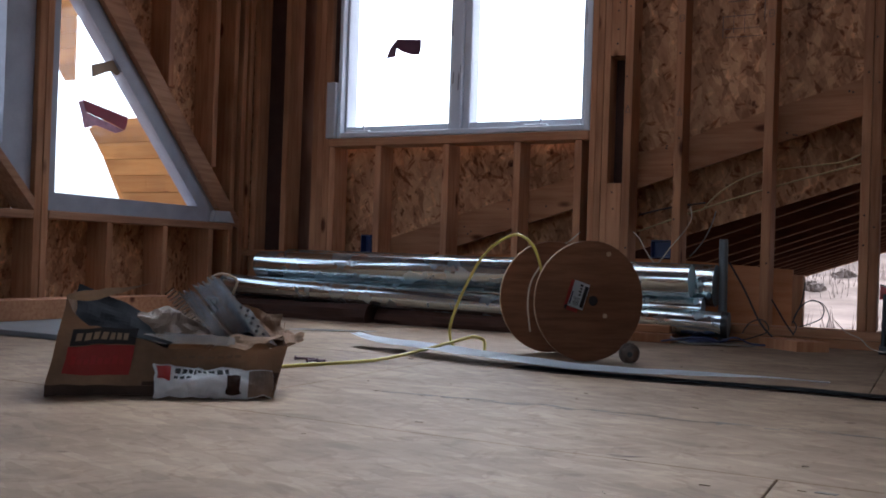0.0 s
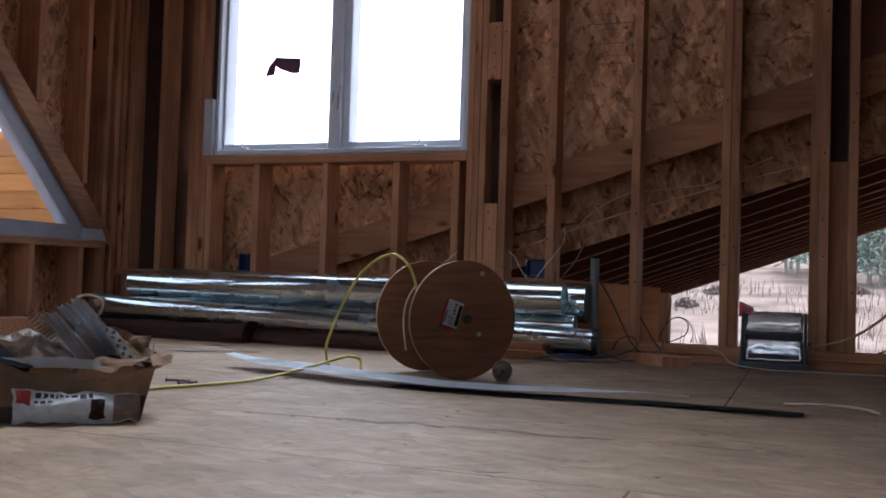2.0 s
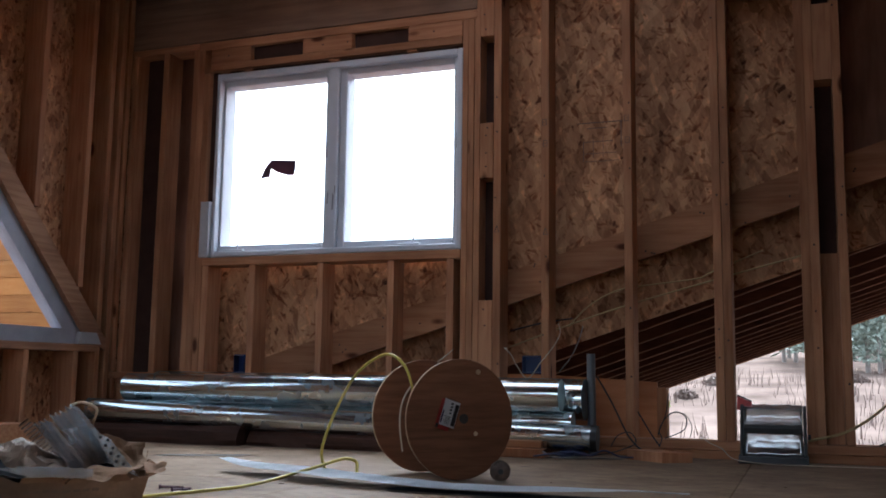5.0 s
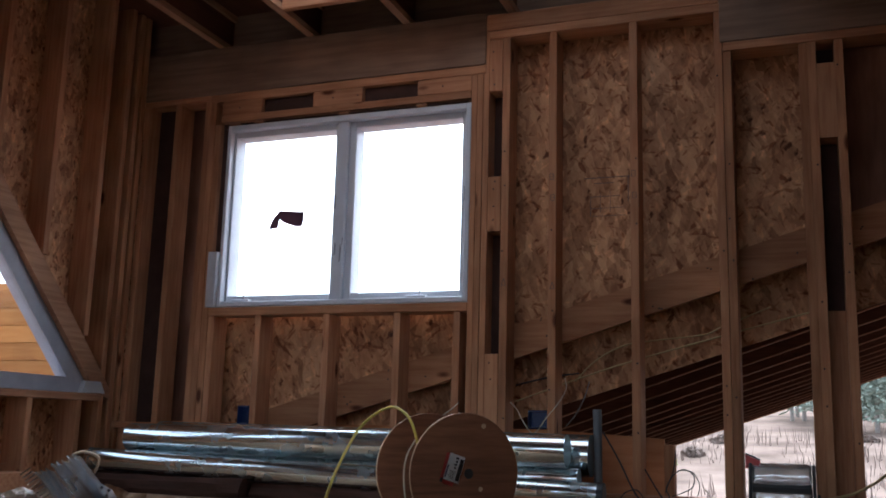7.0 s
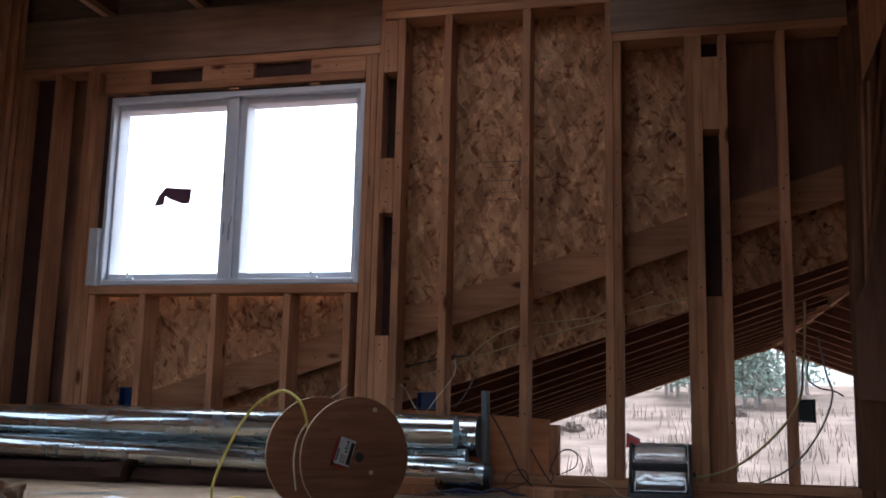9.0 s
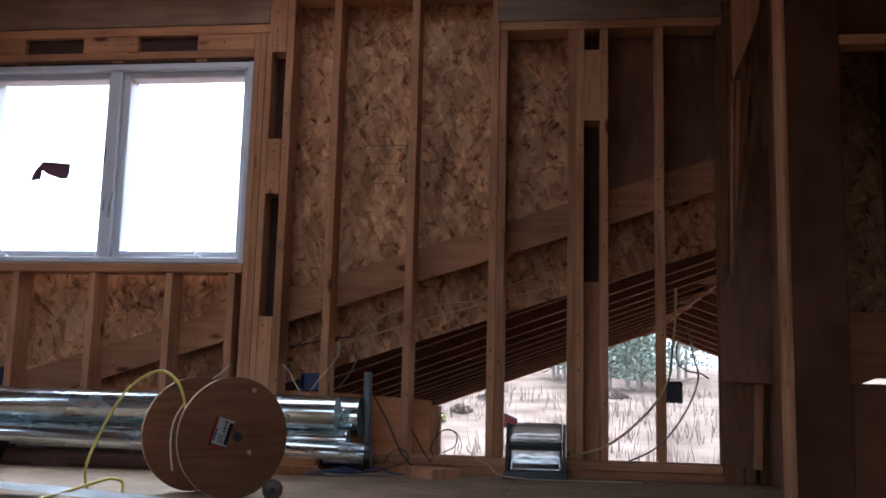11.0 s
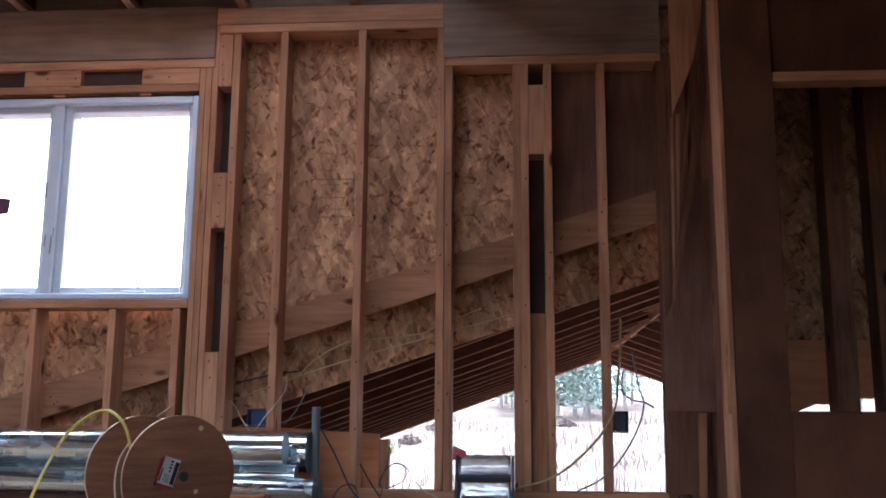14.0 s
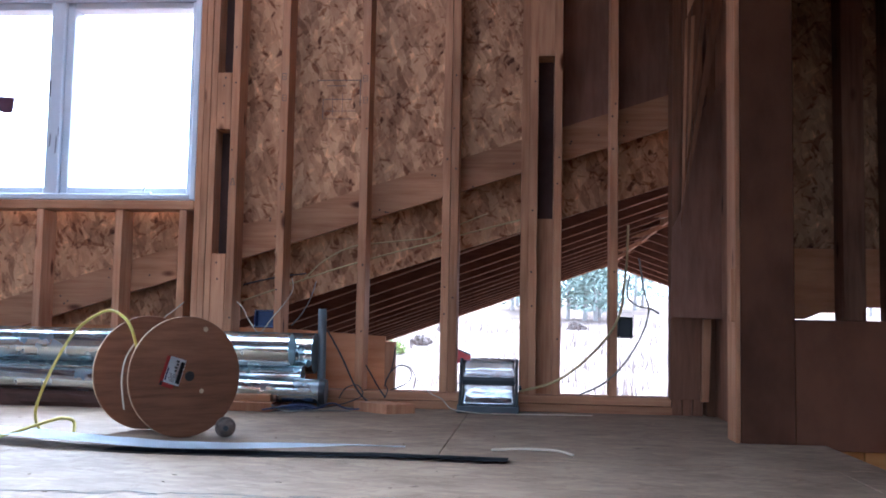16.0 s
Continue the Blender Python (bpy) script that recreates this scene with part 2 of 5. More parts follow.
def add_prism(bm, pts, axis, a, b):
    """Extrudes a closed outline: pts lie in the plane across axis ('x': y,z; 'y': x,z; 'z': x,y), from a to b."""
    def put(u, v, w):
        return {'x': (w, u, v), 'y': (u, w, v), 'z': (u, v, w)}[axis]
    lo = [bm.verts.new(put(u, v, a)) for u, v in pts]
    hi = [bm.verts.new(put(u, v, b)) for u, v in pts]
    k = len(pts)
    bm.faces.new(lo), bm.faces.new(hi[::-1])
    for i in range(k):
        bm.faces.new((lo[i], hi[i], hi[(i + 1) % k], lo[(i + 1) % k]))
    bmesh.ops.recalc_face_normals(bm, faces=bm.faces)


def mesh_of(name, bm, material, smooth=False):
    me = bpy.data.meshes.new(name)
    bm.to_mesh(me)
    bm.free()
    for m_ in (material if isinstance(material, (list, tuple)) else [material]):
        me.materials.append(m_)
    if smooth:
        for f_ in me.polygons:
            f_.use_smooth = True
    return me


def part(name, bm, material, parent=None, label="", smooth=False):
    ob = new(name, mesh_of(name, bm, material, smooth))
    ob.parent = parent
    if parent is not None and parent.type == 'EMPTY':
        ob.matrix_parent_inverse = Matrix.Translation(-parent.location)
    if label:
        ob["label"] = label
    return ob


def thing(name, at, label, category, group="", kind=""):
    ob = new(name)
    ob.empty_display_size = 0.1
    ob.location = at
    return tagged(ob, label, category, group, kind)


def board(name, x0, x1, y0, y1, z0, z1, material, parent, label="", bevel=0.003):
    """A sawn board with eased edges."""
    bm = bmesh.new()
    add_box(bm, x0, x1, y0, y1, z0, z1, bevel)
    return part(name, bm, material, parent, label)


def prism(name, pts, axis, a, b, material, parent, label=""):
    bm = bmesh.new()
    add_prism(bm, pts, axis, a, b)
    return part(name, bm, material, parent, label)


def tube(name, pts, radius, material, parent=None, label="", res=8, cyclic=False):
    """A round cable or bar along points, as a mesh."""
    pts = [Vector(p) for p in pts]
    # smooth the line
    fine = []
    for i in range(len(pts) - 1):
        p0, p1, p2, p3 = pts[max(i - 1, 0)], pts[i], pts[i + 1], pts[min(i + 2, len(pts) - 1)]
        for s in range(6):
            t = s / 6
            fine.append(0.5 * ((2 * p1) + (p2 - p0) * t + (2 * p0 - 5 * p1 + 4 * p2 - p3) * t * t + (3 * p1 - p0 - 3 * p2 + p3) * t ** 3))
    fine.append(pts[-1])
    bm = bmesh.new()
    rings, up = [], Vector((0.12, 0.31, 0.94))
    for i, p in enumerate(fine):
        d = (fine[min(i + 1, len(fine) - 1)] - fine[max(i - 1, 0)]).normalized()
        a = d.cross(up)
        a = a.normalized() if a.length > 1e-4 else Vector((1, 0, 0))
        b = d.cross(a).normalized()
        rings.append([bm.verts.new(p + radius * (math.cos(2 * math.pi * k / res) * a + math.sin(2 * math.pi * k / res) * b)) for k in range(res)])
    for r0, r1 in zip(rings, rings[1:]):
        for k in range(res):
            bm.faces.new((r0[k], r0[(k + 1) % res], r1[(k + 1) % res], r1[k]))
    bm.faces.new(rings[0]), bm.faces.new(rings[-1][::-1])
    bmesh.ops.recalc_face_normals(bm, faces=bm.faces)
    return part(name, bm, material, parent, label, smooth=True)


def cyl(bm, p0, p1, r, seg=24, r1=None, caps=True):
    p0, p1 = Vector(p0), Vector(p1)
    d = p1 - p0
    m_ = Matrix.Translation((p0 + p1) / 2) @ d.to_track_quat('Z', 'Y').to_matrix().to_4x4()
    return bmesh.ops.create_cone(bm, cap_ends=caps, segments=seg, radius1=r, radius2=r if r1 is None else r1, depth=d.length, matrix=m_)["verts"]

# ---- floor, walls, ceiling ----
W, D = 5.6, 0.14            # room side of the back wall's studs, stud depth
B = W + D
XL, XR, YS, ZC = -3.71, 3.4, -2.6, 2.52

floor_ob = thing("floor", (0, 0, 0), "dusty grey-brown strand-board subfloor with open panel joints", "floor", kind="structure")
HX0, HX1, HY0, HY1 = 1.06, 2.3, 2.2, 4.6      # stair opening
GAP = 0.0025


def floor_panel(x0, x1, y0, y1):
    board("panel", x0 + GAP / 2, x1 - GAP / 2, y0 + GAP / 2, y1 - GAP / 2, -0.022, random.uniform(-0.0012, 0.0), M_FLOOR, floor_ob, bevel=0.0015)


ROWS_Y = [-2.6, -2.16, -0.94, 0.28, 1.50, 2.72, 3.94, 5.16, 5.74]
SEAM_X = [0.9, 0.9, -0.3, 0.9, -0.315, 0.905, -0.26, -0.26]
for i_, (ya, yb) in enumerate(zip(ROWS_Y, ROWS_Y[1:])):
    xs = [XL - 0.15] + [x for x in (SEAM_X[i_] + 2.44 * k for k in range(-2, 2)) if XL < x < XR] + [XR]
    for xa, xb in zip(xs, xs[1:]):
        if xb <= HX0 or yb <= HY0 or ya >= HY1:
            floor_panel(xa, xb, ya, yb)
        else:
            if xa < HX0:
                floor_panel(xa, HX0, ya, yb)
            if xb > HX1:
                floor_panel(max(xa, HX1), xb, ya, yb)
            if xb > HX0 and yb > HY1:
                floor_panel(max(xa, HX0), min(xb, HX1), HY1, yb)
            if xb > HX0 and ya < HY0:
                floor_panel(max(xa, HX0), min(xb, HX1), ya, HY0)
for k in range(17):
    y = -2.5 + k * 0.4064 * 1.24
    if y < 5.6:
        xr = HX0 - 0.04 if HY0 < y < HY1 else XR
        board("joist", XL, xr, y, y + 0.038, -0.26, -0.024, M_PLATE, floor_ob, bevel=0)
board("header", HX0 - 0.038, HX0 - 0.001, HY0, HY1, -0.26, -0.024, M_LONG, floor_ob)

lower = thing("lower_storey", (0, 0, -2.6), "lower storey with pine boarding below the stair opening", "storey", kind="structure")
board("lower_floor", XL, XR + 1, YS, 5.7, -2.75, -2.7, M_FLOOR, lower, bevel=0)
for k in range(16):
    board("plank", HX0 - 0.06 + k * 0.125, HX0 - 0.06 + k * 0.125 + 0.122, 4.74, 4.76, -2.7, -0.03, M_PINE, lower, "orange pine plank")

wall_b = thing("wall_back", (0, W, 0), "open stud wall with strand-board sheathing", "wall", kind="structure")


def stud(x0, x1, z0, z1, y0=W, y1=B, parent=None, m_=None):
    return board("stud", x0, x1, y0 + random.uniform(0, 0.004), y1, z0, z1, m_ or M_STUD, parent or wall_b)


# plates
board("bottom_plate", XL, 0.68, W + 0.002, B, 0.0, 0.038, M_PLATE, wall_b)
board("bottom_plate", XL, 0.672, W, B, 0.040, 0.078, M_PLATE, wall_b)
board("bottom_plate", 0.98, XR, W, B, 0.0, 0.078, M_PLATE, wall_b)
T0, T1 = 0.079, 2.37
# left of the window
stud(XL, XL + 0.038, T0, 2.2)
# dark sheet gives the corner bay its shade
board("bay_shade", XL + 0.04, -3.496, W + 0.10, W + 0.104, T0, 2.2, M_DARK, wall_b, bevel=0)
stud(-3.494, -3.456, T0, 2.2)
for k in range(3):
    stud(-3.284 + 0.039 * k, -3.246 + 0.039 * k, T0, 2.05 if k == 2 else 2.2)
# below the window
for x in (-3.165, -2.863, -2.446, -2.039, -1.712):
    stud(x, x + 0.038, T0, 0.938)
board("rough_sill", -3.166, -1.639, W - 0.002, B, 0.94, 0.984, M_PLATE, wall_b)
# window header of three boards with slots between
board("header_board", -3.168, -1.639, W, B, 2.060, 2.100, M_PLATE, wall_b)
for xa, xb in ((-3.168, -2.905), (-2.576, -2.272), (-1.945, -1.639)):
    board("header_block", xa, xb, W + 0.001, B, 2.101, 2.186, M_PLATE, wall_b)
board("header_board", -3.246, -1.56, W, B, 2.187, 2.234, M_PLATE, wall_b)
# dark sheets give the header slots their shade
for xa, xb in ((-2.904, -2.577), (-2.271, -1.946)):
    board("slot_shade", xa, xb, W + 0.035, W + 0.05, 2.101, 2.186, M_DARK, wall_b, bevel=0)
board("top_plate", XL, -3.248, W, B, 2.2, 2.234, M_PLATE, wall_b)
# right of the window
for k in range(3):
    stud(-1.638 + 0.0325 * k, -1.6065 + 0.0325 * k, T0, 2.186 if k < 2 else 2.5)
for z0, z1 in ((T0, 0.725), (1.341, 1.627), (2.084, 2.366)):
    board("block", -1.541, -1.471, W + 0.004, B, z0, z1, M_STUD, wall_b)
board("slot_shade", -1.541, -1.471, W + 0.105, B - 0.002, 0.727, 1.339, M_DARK, wall_b, bevel=0)
board("slot_shade", -1.541, -1.471, W + 0.105, B - 0.002, 1.629, 2.082, M_DARK, wall_b, bevel=0)
for x in (-1.469, -1.222, -0.817):
    stud(x, x + 0.040, T0, T1)
stud(-0.411, -0.373, T0, T1)
stud(-0.371, -0.333, T0, 2.165)
board("top_plate", -1.541, -0.372, W - 0.002, B, 2.371, 2.414, M_PLATE, wall_b)
board("top_plate", -1.56, -0.385, W - 0.004, B, 2.416, 2.505, M_PLATE, wall_b)
# right hand section
stud(-0.034, 0.004, T0, 2.165)
stud(0.0042, 0.0445, T0, 2.165)
stud(0.121, 0.160, T0, 2.165)
for z0, z1 in ((T0, 0.918), (1.701, 2.058)):
    board("block", 0.0445, 0.1205, W + 0.006 + (0.07 if z0 < 1 else 0), B, z0, z1, M_STUD, wall_b, bevel=0)
board("slot_shade", 0.046, 0.119, B - 0.02, B - 0.004, 0.92, 1.699, M_DARK, wall_b, bevel=0)
board("slot_shade", 0.046, 0.119, B - 0.02, B - 0.004, 2.06, 2.164, M_DARK, wall_b, bevel=0)
stud(0.386, 0.424, T0, 2.165)
board("top_plate", -0.371, 0.70, W - 0.002, B, 2.167, 2.209, M_PLATE, wall_b)
for x, w_ in ((1.452, 0.1), (1.66, 0.2), (2.27, 0.04), (2.7, 0.04), (3.1, 0.04)):
    stud(x, x + w_, 0.079, 2.2, m_=M_DIMSTUD)
board("top_plate", 0.98, XR, W, B, 2.201, 2.24, M_PLATE, wall_b)
# diagonal rafter nailed behind the studs, strand board above and below it
SL = 0.315


def dz(x):
    return 1.192 + SL * (x + 0.431)       # upper edge of the diagonal board


prism("diagonal_board", [(-2.95, dz(-2.95) - 0.165), (0.74, dz(0.74) - 0.165), (0.74, dz(0.74)), (-2.95, dz(-2.95))], 'y', B + 0.002, B + 0.04, M_PLATE, wall_b, "pale sloping rafter board")
OS0, OS1 = B + 0.042, B + 0.054
osb_parts = [
    [(-3.199, 2.05), (-1.66, 2.05), (-1.66, 2.5), (-3.199, 2.5)],
    [(-3.199, 0.36), (-2.95, 0.36), (-1.66, dz(-1.66) - 0.08), (-1.66, 0.987), (-3.199, 0.987)],
    [(-1.659, dz(-1.659) - 0.08), (-0.8, dz(-0.8) - 0.08), (-0.8, 2.5), (-1.659, 2.5)],
    [(-0.798, dz(-0.798) - 0.08), (0.138, dz(0.138) - 0.08), (0.138, 2.5), (-0.798, 2.5)],
]
prism("sheathing", [(0.14, dz(0.14) - 0.08), (0.72, dz(0.72) - 0.08), (0.72, 2.5), (0.14, 2.5)], 'y', OS0, OS1, M_DARKPLY, wall_b, "brown plywood sheathing")
prism("sheathing", [(XL, 0.36), (-3.2, 0.36), (-3.2, 2.5), (XL, 2.5)], 'y', OS0, OS1, M_DARKPLY, wall_b)
for pts in osb_parts:
    prism("sheathing", pts, 'y', OS0, OS1, M_OSB, wall_b)


def lz(x):
    return 0.744 + 0.318 * (x + 0.42)      # lower edge of the strand-board strip


prism("sheathing_strip", [(-2.95, 0.36), (-1.62, 0.36), (0.72, lz(0.72) + 0.02), (0.72, dz(0.72) - 0.05), (-2.95, dz(-2.95) - 0.05)], 'y', OS1 + 0.12, OS1 + 0.132, M_OSB, wall_b)
prism("sheathing", [(1.0, 0.80), (1.86, 0.80), (1.86, 0.3), (XR, 0.3), (XR, 2.5), (1.0, 2.5)], 'y', OS0, OS1, M_OSB, wall_b)
board("sheathing", 1.0, 1.238, OS0, OS1, 0.0, 0.798, M_OSB, wall_b, bevel=0)
prism("cedar_panel", [(1.24, 0.458), (1.32, 0.458), (1.40, 0.490), (1.50, 0.490), (1.50, 0.798), (1.24, 0.798)], 'y', OS0, OS1, M_BRIGHTPLY, wall_b, "reddish plywood panel")
prism("cedar_panel", [(1.503, 0.518), (1.74, 0.518), (1.74, 0.798), (1.503, 0.798)], 'y', OS0, OS1, M_BRIGHTPLY, wall_b, "reddish plywood panel")
prism("kneewall_plywood", [(XL, 0.0), (-0.70, 0.0), (-0.70, 0.335), (-1.25, 0.365), (XL, 0.365)], 'y', OS0 + 0.01, OS0 + 0.028, M_BRIGHTPLY, wall_b, "orange plywood brightened in colour")
board("post", -0.70, -0.655, OS0, OS0 + 0.09, 0.0, 0.31, M_STUD, wall_b)
board("ledger", XL + 0.04, -2.9, W - 0.10, W - 0.004, 0.312, 0.348, M_PLATE, wall_b)
board("ledger_face", XL + 0.04, -2.9, W - 0.04, W - 0.006, 0.08, 0.31, M_PLATE, wall_b)

for nm, xa, xb, z0, z1 in (("beam", XL, -1.562, 2.236, 2.52), ("beam", -0.383, 0.70, 2.211, 2.512), ("beam", 0.98, XR, 2.242, 2.52)):
    board(nm, xa, xb, W - 0.006, B, z0, z1, M_LVL, wall_b, "grey-brown laminated beam")

# pencil marks on the strand board, as plain bars
M_PENCIL = plain("pencil_lead", (0.17, 0.11, 0.085), 0.7)
for xa, xb, z0, z1 in ((-1.08, -0.84, 1.628, 1.633), (-0.86, -0.855, 1.50, 1.628), (-1.03, -0.93, 1.60, 1.604), (-1.05, -0.90, 1.53, 1.534), (-1.05, -1.046, 1.43, 1.53), (-1.0, -0.997, 1.45, 1.55), (-0.95, -0.947, 1.45, 1.56), (-1.05, -0.88, 1.47, 1.473), (-1.04, -0.87, 1.43, 1.433)):
    board("pencil_mark", xa, xb, OS0 - 0.0012, OS0 - 0.0002, z0, z1, M_PENCIL, wall_b, bevel=0)

# grade stamps on the stud faces, as plain outlines
for x, z in [(-1.205, 1.604), (-1.201, 1.497), (-0.8, 1.593), (-0.797, 1.485)]:
    for xa, xb, z0, z1 in ((-0.011, 0.011, 0.013, 0.0155), (-0.011, 0.011, -0.0155, -0.013), (-0.011, -0.0085, -0.0128, 0.0128), (0.0085, 0.011, -0.0128, 0.0128), (-0.008, 0.008, -0.001, 0.001)):
        board("stamp", x + xa, x + xb, W - 0.0012, W + 0.006, z + z0, z + z1, M_PENCIL, wall_b, bevel=0)
for x, z in [(-1.449, 1.08), (-1.2, 1.057)]:
    for pts in ([(-0.013, -0.017), (-0.010, -0.017), (0.0015, 0.018), (-0.0015, 0.018)], [(0.010, -0.017), (0.013, -0.017), (0.002, 0.018), (-0.0005, 0.018)], [(-0.0098, -0.017), (0.0098, -0.017), (0.0098, -0.0145), (-0.0098, -0.0145)]):
        prism("stamp", [(x + a, z + b) for a, b in pts], 'y', W - 0.0012, W + 0.006, M_PENCIL, wall_b)

# nail heads and small knots on the boards of the back wall
M_NAIL = plain("dark_nail_head", (0.05, 0.032, 0.025), 0.6)
bm = bmesh.new()
cyl(bm, (0, 0, 0), (0, -0.002, 0), 0.0048, 8)
NAIL = mesh_of("nail", bm, M_NAIL)
rn = random.Random(8)
spots = []
for x in (-2.844, -2.427, -2.02, -1.449, -1.202, -0.797, -0.39, 0.0, 0.14, 0.405):
    for _ in range(3):
        spots.append((x + rn.choice((-1, 1)) * rn.uniform(0.05, 0.12), B + 0.002, dz(x) - rn.uniform(0.03, 0.14)))
for z in (0.60, 0.68, 1.40, 1.47, 1.56, 1.60, 2.12, 2.2, 2.3):
    spots.append((-1.506 + rn.uniform(-0.02, 0.02), W + 0.004, z))
for x in (-1.449, -1.202, -0.797, -0.392, -0.352, 0.024, 0.141, 0.405):
    for _ in range(4):
        spots.append((x + rn.uniform(-0.01, 0.01), W + 0.0002, rn.uniform(0.3, 2.1)))
for x in (-3.05, -2.45, -2.30, -1.80):
    spots.append((x, W + 0.0002, 2.14))
for x_, y_, z_ in spots:
    nl = new("nail", NAIL)
    nl.parent = wall_b
    nl.matrix_parent_inverse = Matrix.Translation(-wall_b.location)
    nl.location = (x_, y_, z_)

# right return wall and its corner posts
wall_r = thing("wall_return", (0.87, 5.2, 0), "short return wall of rough framing and plywood scraps", "wall", kind="structure")
for k in range(2):
    board("stud", 0.676 + 0.046 * k, 0.720 + 0.046 * k, W - 0.002 * k, B, 0.0, 2.208, M_DIMSTUD, wall_r)
board("stud", 0.77, 0.815, W - 0.004, B, 0.0, 2.5, M_DIMSTUD, wall_r)
board("sheet", 0.873, 0.885, 4.69, B, 0.0, 2.5, M_DIMSTUD, wall_r, "brown plywood sheet")
board("stud", 0.83, 0.871, W - 0.02, B, 0.0, 2.5, M_DIMSTUD, wall_r)
prism("scrap", [(0.708, 2.432), (0.869, 2.429), (0.861, 2.291), (0.814, 2.077), (0.767, 1.953), (0.709, 1.811)], 'y', 5.36, 5.37, M_STUD, wall_r, "pale pointed plywood scrap")
prism("lath", [(0.855, 2.441), (0.874, 2.44), (0.71, 1.168), (0.698, 1.168)], 'y', 5.385, 5.41, M_DIMSTUD, wall_r)
prism("lath", [(0.895, 2.456), (0.914, 2.456), (0.877, 1.886), (0.711, 1.002), (0.689, 0.85), (0.687, 0.903), (0.824, 1.81)], 'y', 5.42, 5.44, M_DIMSTUD, wall_r)
prism("lath", [(0.729, 1.814), (0.743, 1.818), (0.726, 1.311), (0.709, 1.166)], 'y', 5.37, 5.39, M_STUD, wall_r)
prism("lath", [(0.7, 1.792), (0.711, 1.811), (0.696, 1.056), (0.683, 0.949)], 'y', 5.36, 5.372, M_STUD, wall_r)
prism("sheet", [(0.655, 0.852), (0.704, 0.961), (0.791, 1.402), (0.889, 1.552), (0.922, 1.551), (0.897, 0.446), (0.645, 0.453)], 'y', 5.45, 5.46, M_DARKPLY, wall_r, "brown strand sheet with a raked top edge")
prism("sheet", [(0.658, 0.45), (0.799, 0.452), (0.788, 0.08), (0.656, 0.078)], 'y', 5.52, 5.53, M_DIMSTUD, wall_r, "plain lower panel")
prism("lath", [(0.801, 0.445), (0.835, 0.445), (0.823, 0.073), (0.792, 0.073)], 'y', 5.49, 5.53, M_STUD, wall_r)

# wide post and low partition in front of it
part_w = thing("partition", (1.0, 4.62, 0), "dark partition with a wide post and low wall", "wall", kind="structure")
board("post", 0.748, 0.766, 4.556, 4.70, 0.0, 2.5, M_STUD, part_w, "pale stud edge")
board("post", 0.767, 0.955, 4.556, 4.60, 0.0, 2.5, M_BRNPLY, part_w)
board("scrap", 0.734, 0.749, 4.56, 4.588, 0.43, 0.62, M_STUD, part_w)
board("low_wall", 0.956, 2.4, 4.56, 4.598, -0.02, 0.441, M_BRNPLY, part_w)
board("rail", 0.956, 2.4, 4.553, 4.638, 1.672, 1.71, M_PLATE, part_w)
board("upper_sheet", 0.956, 2.4, 4.60, 4.612, 1.712, 2.5, M_BRNPLY, part_w)
prism("brace", [(1.60, 0.44), (1.70, 0.44), (2.02, 1.67), (1.93, 1.67)], 'y', 5.1, 5.14, M_STUD, part_w)

# left wall with sloping windows
wall_l = thing("wall_left", (XL, 4, 0), "open stud wall with raked window openings", "wall", kind="structure")
XO = XL - D


def lstud(y0, y1, z0, z1):
    return board("stud", XO, XL - random.uniform(0, 0.004), y0, y1, z0, z1, M_STUD, wall_l)


board("bottom_plate", XO, XL, YS, B, 0.0, 0.076, M_LONG, wall_l)
board("top_plate", XO, XL, YS, B, 2.95, 3.03, M_LONG, wall_l)
S2 = -1.085


def rake(y):
    return 0.60 + S2 * (y - 5.17) + 0.085     # lower edge of the raked trimmer


for y in (4.52, 4.90, 5.255):
    lstud(y, y + 0.038, 0.077, 0.455)
    lstud(y, y + 0.038, max(0.53, rake(y) + 0.21), 2.949)
lstud(5.42, 5.458, 0.077, 2.949)
lstud(5.50, 5.538, 0.077, 2.949)
lstud(5.56, 5.6, 0.077, 2.949)
lstud(4.09, 4.128, 0.077, 2.949)
lstud(4.13, 4.168, 0.077, 2.949)
for y in (3.62, 3.2, 2.8, 2.39, 1.98, 1.0, 0.6, -0.2, -1.0, -1.8):
    lstud(y, y + 0.038, 0.077, 0.45)
board("rough_sill", XO, XL + 0.001, 4.17, 5.44, 0.456, 0.494, M_LONG, wall_l)
board("rough_sill", XO, XL + 0.001, 2.5, 4.088, 0.452, 0.490, M_LONG, wall_l)
prism("trimmer", [(4.17, rake(4.17) + 0.05), (5.38, rake(5.38) + 0.05), (5.50, rake(5.50) + 0.14), (5.50, rake(5.50) + 0.20), (4.17, rake(4.17) + 0.2)], 'x', XO, XL + 0.002, M_LONG, wall_l, "raked lumber trimmer")
prism("trimmer", [(2.5, 0.70 + S2 * (2.5 - 3.906)), (4.088, 0.492), (4.088, 0.545), (2.5, 0.76 + S2 * (2.5 - 3.906))], 'x', XO, XL + 0.002, M_LONG, wall_l)
